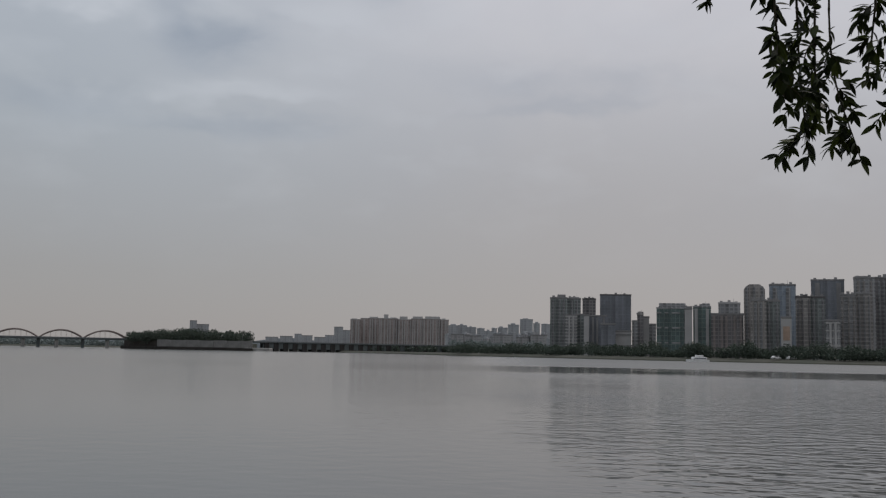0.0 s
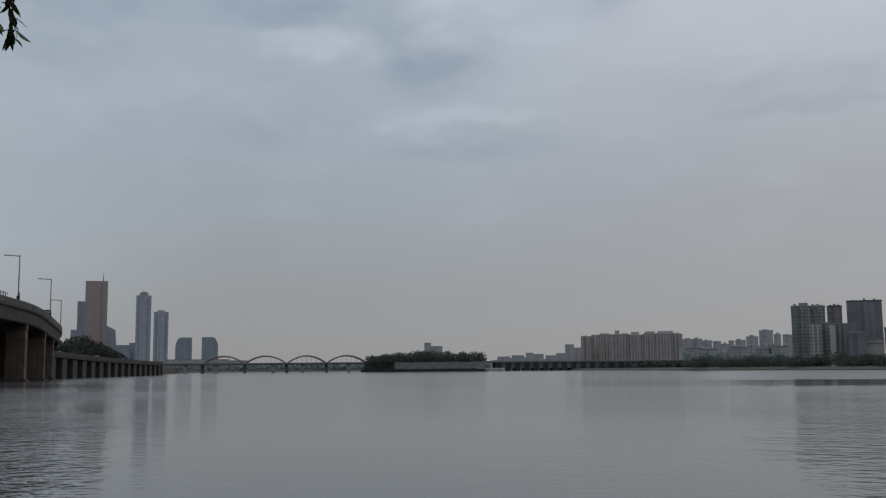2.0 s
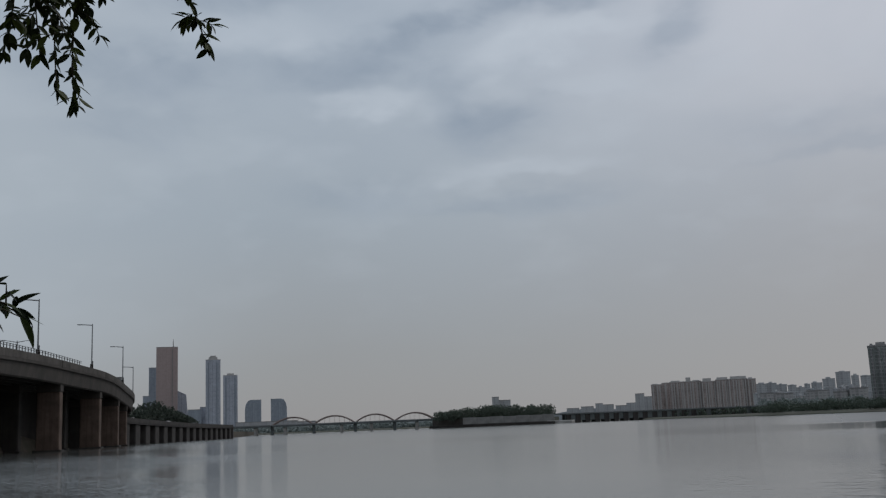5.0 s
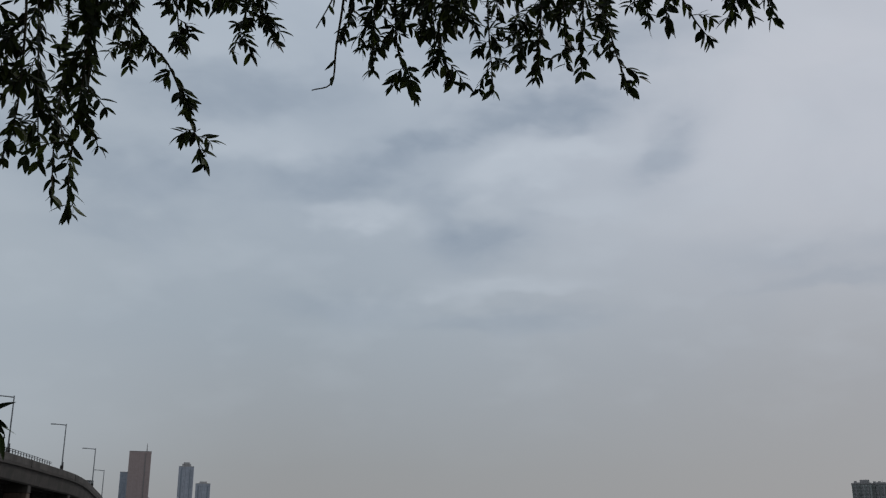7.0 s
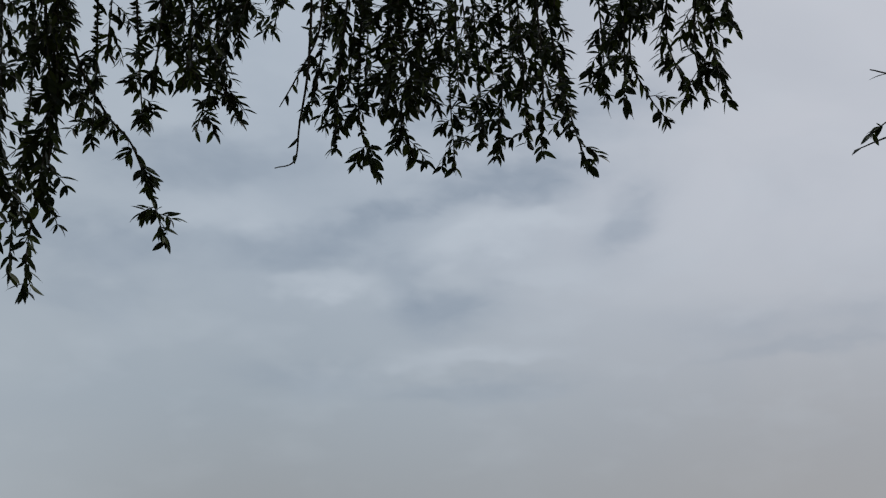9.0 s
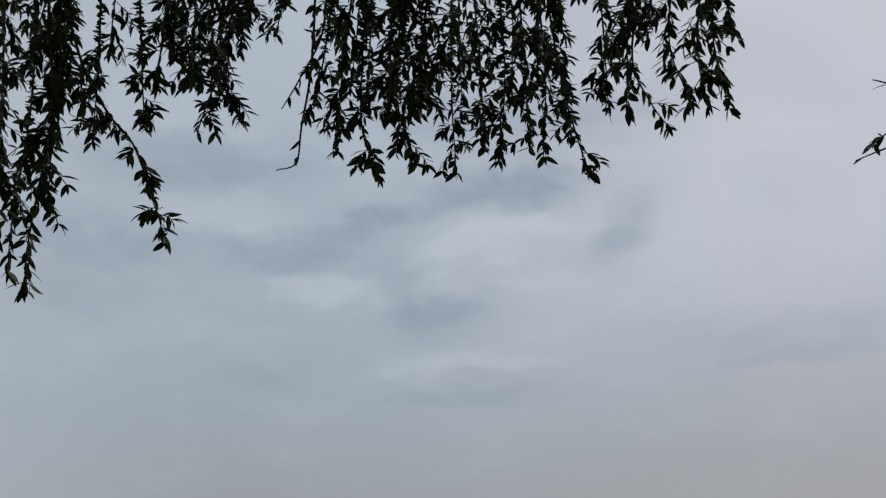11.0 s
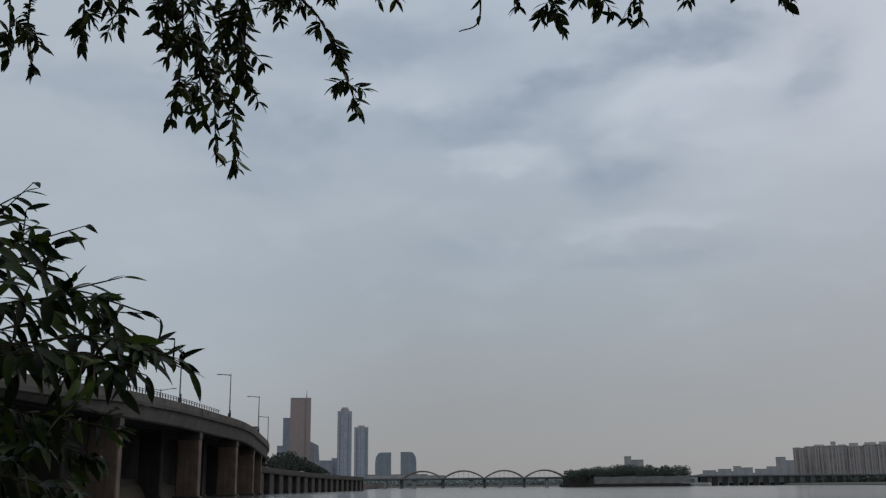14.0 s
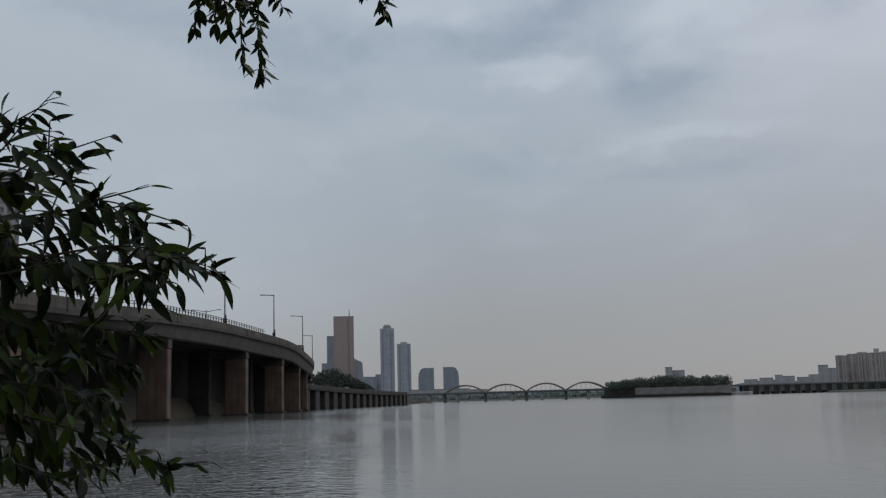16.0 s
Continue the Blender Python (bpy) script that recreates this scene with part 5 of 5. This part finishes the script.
for cx, cy, cz, sx, sy, sz in ((-1.0, -3.0, 6.2, 3.5, 3.0, 1.9), (2.0, -2.0, 6.0, 3.2, 3.0, 1.7), (-3.2, -1.0, 5.9, 2.6, 2.6, 1.5), (0.3, 0.6, 6.4, 3.2, 2.2, 1.3), (3.4, 0.6, 6.0, 2.4, 2.2, 1.3), (-1.0, -5.5, 5.4, 4.0, 2.0, 2.4), (2.8, -5.0, 5.0, 3.0, 2.0, 2.2), (-4.6, -4.0, 4.8, 2.6, 2.4, 2.2)):
    tufts(rng, Vector((cx, cy, cz)), Vector((sx, sy, sz)), 1100, 0.22, out)
tagged(part("crown", mesh_from("crown", [BASE @ p for p in out[0]], out[1], LEAF), LEAF, willow), kind="stuff")

rng = random.Random(21)
REACH = 2.95  # level distance of the hanging shoots
willow_leaves = []


def hang(az, el, reach):
    return at(az, reach, EYE + reach * math.tan(radians(el)))


def shoot(path, spread, density, kind):
    """One hanging shoot: a thin stem with side twigs and drooping leaves."""
    reach = REACH + rng.uniform(-0.25, 0.35)
    pts = [hang(az, el, reach) for az, el in path]
    up = pts[0] + Vector((rng.uniform(-0.1, 0.1), rng.uniform(-0.1, 0.1), 0.35))
    pts = [Vector(p) for p in curve_through([up] + pts, 6)]
    v, f = tube([BASE @ p for p in pts], [0.006 - 0.0042 * i / (len(pts) - 1) for i in range(len(pts))], 5)
    part("branch", mesh_from("branch", v, f, TWIG), TWIG, willow)
    total = sum((b - a).length for a, b in zip(pts, pts[1:]))
    step = 0.0145 / max(density, 0.2)
    travelled, nxt, side = 0.0, (0.15 if kind == "leafy" else total * (0.5 if kind == "tail" else 0.2)), 1
    sv, sf = [], []
    fringe = (rng.uniform(0.25, 0.4), rng.uniform(0.6, 0.8)) if kind == "leafy" and rng.random() < 0.3 else (2.0, 2.0)
    for a, b in zip(pts, pts[1:]):
        seg = (b - a).length
        way = (b - a).normalized()
        while nxt < travelled + seg:
            p = a + way * (nxt - travelled)
            left = (total - nxt) / total
            side = -side
            ang = rng.uniform(0, 2 * math.pi)
            out = Vector((math.cos(ang), math.sin(ang), rng.uniform(-0.5, 0.25)))
            if fringe[0] < nxt / total < fringe[1]:
                # a stretch set with stubby seed catkins in place of leaves
                for _ in range(2):
                    ang = rng.uniform(0, 2 * math.pi)
                    willow_leaves.append((LEAVES[3], leaf_pose(p, Vector((math.cos(ang), math.sin(ang), rng.uniform(-0.1, 0.3))), rng.uniform(0.016, 0.026), rng)))
                if rng.random() < 0.12:
                    willow_leaves.append((rng.choice(LEAVES), leaf_pose(p, out + Vector((0, 0, -0.4)), rng.uniform(0.030, 0.055), rng, 1.0, 0.4)))
                nxt += rng.uniform(0.004, 0.009)
                continue
            if kind == "leafy" and left > 0.4 and noise.noise(p * 7.0) < -0.25:
                nxt += step * 2
                continue
            if kind != "bare" and spread > 0.03 and rng.random() < 0.36 and left > 0.06:
                # side twig with leaves of its own
                reach_ = spread * rng.uniform(0.6, 1.7)
                n_ = rng.randint(3, 6)
                q0 = p.copy()
                twig = [q0]
                for k in range(n_):
                    q1 = twig[-1] + (out * (1 - 0.12 * k) + Vector((0, 0, -0.25 - 0.20 * k))).normalized() * reach_ / n_
                    w2 = (q1 - twig[-1]).normalized()
                    for _ in range(2 if k < n_ - 1 else 4):
                        side = -side
                        across = w2.cross(Vector((q1.x, q1.y, 0)).normalized())
                        lw = w2 * rng.uniform(0.5, 1.1) + across * side * rng.uniform(0.3, 1.1) + Vector((rng.gauss(0, 0.25), rng.gauss(0, 0.25), rng.gauss(-0.15, 0.25)))
                        willow_leaves.append((rng.choice(LEAVES[:3]), leaf_pose(q1, lw, rng.uniform(0.030, 0.054), rng, 0.7, 1.1)))
                    twig.append(q1)
                v, f = tube(twig, [0.0018] * len(twig), 3)
                n0 = len(sv)
                sv.extend(v)
                sf.extend(tuple(i + n0 for i in g) for g in f)
            else:
                lw = way * 0.75 + out * rng.uniform(0.4, 1.0) + Vector((0, 0, -0.3))
                willow_leaves.append((rng.choice(LEAVES), leaf_pose(p, lw, rng.uniform(0.030, 0.056), rng, 0.8, 0.9)))
                if rng.random() < 0.35:
                    # short stubby seed catkin
                    willow_leaves.append((LEAVES[3], leaf_pose(p, out + Vector((0, 0, 0.2)), rng.uniform(0.013, 0.024), rng)))
            nxt += step * rng.uniform(0.6, 1.4)
        travelled += seg
    if kind != "bare":
        for k in range(7):
            willow_leaves.append((rng.choice(LEAVES), leaf_pose(pts[-1 - k % 3], way * 0.8 + Vector((rng.gauss(0, 0.7), rng.gauss(0, 0.7), rng.gauss(0, 0.3))), rng.uniform(0.034, 0.056), rng, 0.8, 0.5)))
    if sv:
        tagged(part("twig_mass", mesh_from("twig_mass", [BASE @ p for p in sv], sf, TWIG), TWIG, willow), kind="stuff")


# hanging shoots: bearing and height angle from the standing place, spread (m), density
shoot(((34.6, 34.2), (34.0, 26.7), (34.2, 20.1), (34.0, 17.3)), 0.079, 1.20, 'leafy')
shoot(((36.0, 33.9), (35.2, 27.1), (35.2, 21.1), (35.0, 18.1)), 0.074, 1.00, 'leafy')
shoot(((37.7, 33.5), (36.9, 27.7), (35.9, 19.8)), 0.074, 1.00, 'leafy')
shoot(((33.8, 34.4), (34.0, 28.2), (33.5, 22.1)), 0.060, 1.00, 'leafy')
shoot(((37.8, 29.5), (37.3, 23.1), (37.7, 19.7)), 0.058, 0.90, 'leafy')
shoot(((32.3, 34.7), (31.8, 29.5), (31.6, 25.5)), 0.058, 0.90, 'leafy')
shoot(((34.9, 34.2), (32.8, 29.6), (30.8, 27.1), (29.3, 25.8), (27.8, 23.0), (26.8, 20.7)), 0.040, 0.90, 'tail')
shoot(((30.0, 35.1), (29.3, 29.9), (28.7, 26.6)), 0.046, 0.80, 'leafy')
shoot(((31.3, 34.9), (31.4, 33.1), (31.3, 30.3)), 0.066, 1.00, 'leafy')
shoot(((28.4, 35.4), (28.3, 31.8), (28.4, 29.0)), 0.063, 1.00, 'leafy')
shoot(((26.6, 35.6), (26.4, 32.1), (26.6, 29.3)), 0.074, 1.10, 'leafy')
shoot(((25.0, 35.8), (24.8, 30.5), (25.6, 26.9)), 0.066, 1.20, 'leafy')
shoot(((24.1, 35.9), (24.4, 30.2), (23.1, 27.7)), 0.058, 1.10, 'leafy')
shoot(((22.3, 36.1), (23.2, 33.7), (23.5, 31.6)), 0.066, 1.00, 'leafy')
shoot(((20.8, 36.3), (21.0, 34.2), (21.3, 32.6)), 0.066, 1.00, 'leafy')
shoot(((18.0, 36.5), (18.3, 32.9), (19.6, 30.3), (20.6, 28.6)), 0.013, 0.25, 'bare')
shoot(((18.9, 36.4), (18.9, 31.0), (19.3, 27.7), (19.5, 25.7), (20.7, 25.2)), 0.008, 0.12, 'bare')
shoot(((17.8, 36.5), (18.2, 31.0), (18.9, 28.3)), 0.058, 1.00, 'leafy')
shoot(((16.5, 36.6), (16.9, 30.5), (17.0, 26.5)), 0.066, 1.20, 'leafy')
shoot(((15.3, 36.6), (15.6, 28.7), (14.4, 25.2)), 0.066, 1.10, 'leafy')
shoot(((13.6, 36.7), (13.8, 31.2), (13.7, 28.4)), 0.074, 1.30, 'leafy')
shoot(((12.3, 36.7), (13.4, 30.3), (12.0, 25.9)), 0.066, 1.20, 'leafy')
shoot(((11.1, 36.7), (11.8, 31.3), (11.9, 29.0)), 0.074, 1.30, 'leafy')
shoot(((9.7, 36.7), (9.8, 30.4), (9.5, 25.4)), 0.063, 1.20, 'leafy')
shoot(((8.2, 36.7), (7.9, 31.3), (7.7, 26.8)), 0.091, 1.30, 'leafy')
shoot(((6.7, 36.7), (6.3, 31.2), (6.7, 26.5)), 0.099, 1.35, 'leafy')
shoot(((5.3, 36.6), (5.0, 31.2), (4.9, 26.7)), 0.099, 1.35, 'leafy')
shoot(((4.2, 36.6), (3.7, 31.1), (4.0, 26.2)), 0.083, 1.20, 'leafy')
shoot(((3.4, 36.6), (2.8, 31.1), (1.9, 27.3), (1.2, 25.2)), 0.058, 1.00, 'leafy')
shoot(((2.1, 36.5), (2.6, 34.7), (2.8, 33.6)), 0.058, 1.00, 'leafy')
shoot(((-0.3, 36.3), (-0.2, 31.5), (-0.2, 28.5)), 0.058, 1.10, 'leafy')
shoot(((-1.8, 36.1), (-1.6, 31.4), (-1.3, 28.3)), 0.063, 1.10, 'leafy')
shoot(((-2.9, 36.0), (-1.9, 31.3), (-2.8, 28.8), (-3.8, 27.3)), 0.043, 0.90, 'leafy')
shoot(((-4.9, 35.8), (-4.3, 31.7), (-5.3, 28.5)), 0.069, 1.30, 'leafy')
shoot(((-6.7, 35.6), (-6.0, 31.5), (-6.1, 29.0)), 0.069, 1.20, 'leafy')
shoot(((-7.2, 35.5), (-7.0, 31.4), (-7.5, 27.9)), 0.053, 1.00, 'leafy')
shoot(((-7.7, 35.4), (-8.1, 33.0), (-8.5, 31.5)), 0.050, 1.00, 'leafy')
shoot(((-20.9, 21.7), (-21.2, 17.9), (-21.6, 13.7)), 0.058, 1.10, 'leafy')
shoot(((-22.2, 21.6), (-22.4, 15.5), (-22.8, 10.8)), 0.069, 1.30, 'leafy')
shoot(((-23.2, 21.5), (-23.2, 16.6), (-23.2, 13.0)), 0.066, 1.20, 'leafy')
shoot(((-24.1, 21.4), (-24.1, 15.4), (-25.4, 10.5)), 0.053, 1.00, 'leafy')
shoot(((-26.7, 21.1), (-26.1, 16.9), (-25.8, 14.6)), 0.063, 1.10, 'leafy')
shoot(((-27.8, 20.9), (-27.4, 16.8), (-27.3, 12.2)), 0.063, 1.10, 'leafy')
shoot(((-17.9, 22.0), (-17.7, 20.2), (-17.5, 19.3)), 0.020, 0.30, 'leafy')
shoot(((45.7, 28.4), (45.7, 23.3), (45.2, 21.4)), 0.058, 0.90, 'leafy')
shoot(((47.3, 28.1), (46.7, 24.3), (46.6, 21.9)), 0.058, 0.90, 'leafy')
shoot(((43.0, 28.8), (42.9, 25.4), (43.0, 23.2)), 0.058, 0.90, 'leafy')
shoot(((41.1, 29.1), (41.0, 26.2), (40.9, 24.3)), 0.058, 0.80, 'leafy')
shoot(((39.3, 29.3), (38.8, 25.9), (38.2, 23.8)), 0.050, 0.80, 'leafy')
shoot(((50.2, 27.5), (49.3, 23.8), (48.7, 20.7)), 0.066, 0.90, 'leafy')
shoot(((-19.6, 30.2), (-17.0, 26.1), (-15.2, 24.8)), 0.030, 0.70, 'leafy')
shoot(((-19.6, 27.6), (-17.3, 27.5), (-15.7, 28.1)), 0.008, 0.12, 'bare')
shoot(((-17.9, 24.5), (-16.1, 24.5), (-14.1, 24.1)), 0.008, 0.12, 'bare')

# fuller stretches of the curtain: bearings, lowest height angle, number of shoots
for az0, az1, lowest, number in ((17.6, 8.0, 28.0, 10), (6.8, 3.4, 29.0, 2), (0.0, -8.0, 30.5, 5), (26.6, 24.0, 29.5, 3), (36.5, 32.4, 26.0, 3)):
    for k in range(number):
        az = az0 + (az1 - az0) * (k + rng.uniform(0.1, 0.9)) / number
        end = lowest + rng.uniform(0, 5.5)
        lean = rng.gauss(0, 1.3)
        shoot(((az + lean, 38.0), (az + 0.4 * lean + rng.gauss(0, 0.3), (38.0 + end) / 2), (az, end)), 0.085, 0.95, 'leafy')


willow_leaves.sort(key=lambda e: e[1].translation.z)
for me, m in willow_leaves[:300]:
    part("leaf", me, LEAF, willow, m=BASE @ m)
joined("leaves", [(me, BASE @ m) for me, m in willow_leaves[300:]], LEAF, willow)

# the leafy shrub at the waterside, close to the lens
shrub = thing("waterside_shrub", pose(-3.4, 1.2, 0.3), "dark leafy waterside shrub with long narrow leaves", "shrub")
SBASE = shrub.matrix_basis.inverted()
shrub_leaves = []
NEAR = 1.95


def spray(path, lift_, count):
    """A leafy branch reaching out from the shrub over the water."""
    reach = NEAR + rng.uniform(-0.15, 0.2)
    big = 1.1 if path[-1][1] > 4 else 0.95
    pts = [hang(az, el, reach + 0.25 * (1 - i / (len(path) - 1))) for i, (az, el) in enumerate(path)]
    root = Vector((-3.4, 1.2, 0.3)) + Vector((rng.uniform(-0.15, 0.15), rng.uniform(-0.15, 0.15), 0.6))
    mid = root.lerp(pts[0], 0.6) + Vector((0, 0, 0.12))
    pts = [Vector(p) for p in curve_through([root, mid] + pts, 6)]
    pts = pts[:-2]
    v, f = tube([SBASE @ p for p in pts], [0.0042 - 0.0032 * i / (len(pts) - 1) for i in range(len(pts))], 6)
    part("branch", mesh_from("branch", v, f, TWIG), TWIG, shrub)
    start = 14
    usable = pts[start:]
    count = round(count * (0.74 if path[-1][1] > 4 else 1.05))
    for k in range(count):
        t = (k + rng.uniform(0, 0.9)) / count
        i = min(int(t * (len(usable) - 1)), len(usable) - 2)
        p = usable[i].lerp(usable[i + 1], t * (len(usable) - 1) - i)
        way = (usable[i + 1] - usable[i]).normalized()
        sidewise = way.cross(Vector((0, 0, 1))).normalized() * (1 if k % 2 else -1)
        for _ in range(2 if rng.random() < 0.5 else 1):
            droop = rng.gauss(-0.8 + lift_ + 0.7 * t * t, 0.5)
            lw = way * rng.uniform(0.3, 1.0) + sidewise * rng.uniform(0.0, 0.8) + Vector((0, 0, droop))
            shrub_leaves.append((rng.choice(BROAD), leaf_pose(p, lw, rng.uniform(0.046, 0.086) * big * (1.08 - 0.5 * t * t), rng, 0.6, 0.8)))
        if rng.random() < 0.46 and t < 0.93:
            # short side twig
            out = (way * 0.6 + sidewise * rng.uniform(0.3, 1) + Vector((0, 0, rng.gauss(-0.25 + lift_, 0.4)))).normalized()
            q = p + out * rng.uniform(0.06, 0.14)
            v, f = tube([SBASE @ p, SBASE @ p.lerp(q, 0.5), SBASE @ q], [0.002, 0.0016, 0.001], 4)
            part("twig", mesh_from("twig", v, f, TWIG), TWIG, shrub)
            for k2 in range(3):
                lw = out + Vector((rng.gauss(0, 0.6), rng.gauss(0, 0.6), rng.gauss(-0.35, 0.4)))
                shrub_leaves.append((rng.choice(BROAD), leaf_pose(p.lerp(q, 0.4 + 0.3 * k2), lw, rng.uniform(0.042, 0.078) * big * (1.08 - 0.5 * t * t), rng, 0.6, 0.8)))
    for k in range(3):
        lw = way + Vector((rng.gauss(0, 0.4), rng.gauss(0, 0.4), rng.gauss(0, 0.3)))
        shrub_leaves.append((rng.choice(BROAD), leaf_pose(pts[-1 - k], lw, rng.uniform(0.030, 0.052), rng, 0.5)))


spray(((52.5, 8.5), (48.4, 11.5), (46.9, 13.2), (46.6, 13.9)), 0.90, 7)
spray(((50.0, 9.0), (46.5, 11.6), (44.9, 12.4), (44.2, 12.6)), 0.30, 8)
spray(((48.0, 7.5), (43.5, 9.3), (41.6, 9.7), (40.6, 9.8)), 0.20, 8)
spray(((53.9, 6.6), (49.0, 10.0), (45.9, 11.2), (43.4, 10.7), (41.2, 9.2), (39.0, 7.4), (37.2, 6.6), (36.2, 6.2)), 0.15, 40)
spray(((54.1, 10.4), (49.7, 13.0), (47.1, 13.7), (47.3, 13.5)), 0.50, 14)
spray(((52.5, 9.2), (47.5, 11.8), (45.1, 12.4), (44.9, 12.5)), 0.20, 16)
spray(((52.5, 7.5), (46.9, 8.9), (43.3, 9.7), (42.4, 10.8)), 0.10, 20)
spray(((52.4, 5.9), (45.8, 7.8), (41.9, 9.1), (40.0, 9.9)), 0.05, 24)
spray(((52.4, 5.3), (45.2, 7.0), (41.3, 7.6), (39.0, 7.1), (39.2, 6.7)), 0.00, 26)
spray(((53.7, 4.2), (47.3, 6.0), (43.5, 6.7), (40.7, 6.2), (40.4, 5.2)), -0.10, 28)
spray(((53.7, 4.2), (47.9, 6.9), (44.7, 7.0), (42.4, 6.4), (42.2, 5.8)), -0.10, 22)
spray(((53.6, 2.1), (47.8, 3.7), (44.0, 3.5), (40.9, 2.9), (39.2, 2.4)), 0.10, 26)
spray(((53.6, 1.5), (47.2, 2.9), (44.0, 2.3), (41.2, 1.4), (40.4, 1.0)), -0.10, 26)
spray(((53.5, 0.5), (48.7, 1.8), (45.6, 1.4), (44.3, 0.8)), -0.10, 22)
spray(((53.8, 4.7), (50.0, 7.1), (47.4, 8.0), (46.9, 8.3)), 0.00, 18)
spray(((53.4, -1.7), (48.1, -0.9), (45.0, -1.4), (41.7, -2.7), (39.1, -3.9), (39.0, -4.1)), 0.10, 28)
spray(((53.4, -3.0), (48.1, -2.1), (45.5, -2.5), (42.7, -3.5), (41.4, -4.2)), 0.05, 24)
spray(((53.3, -4.3), (48.0, -3.2), (45.4, -3.8), (43.6, -4.9)), 0.05, 20)
spray(((53.5, -0.1), (48.2, 0.6), (45.0, 0.3), (42.0, -0.4), (41.5, -0.6)), -0.10, 26)


shrub_leaves.sort(key=lambda e: -e[1].translation.x)
for me, m in shrub_leaves[:300]:
    part("leaf", me, LEAF_NEAR, shrub, m=SBASE @ m)
joined("leaves", [(me, SBASE @ m) for me, m in shrub_leaves[300:]], LEAF_NEAR, shrub)
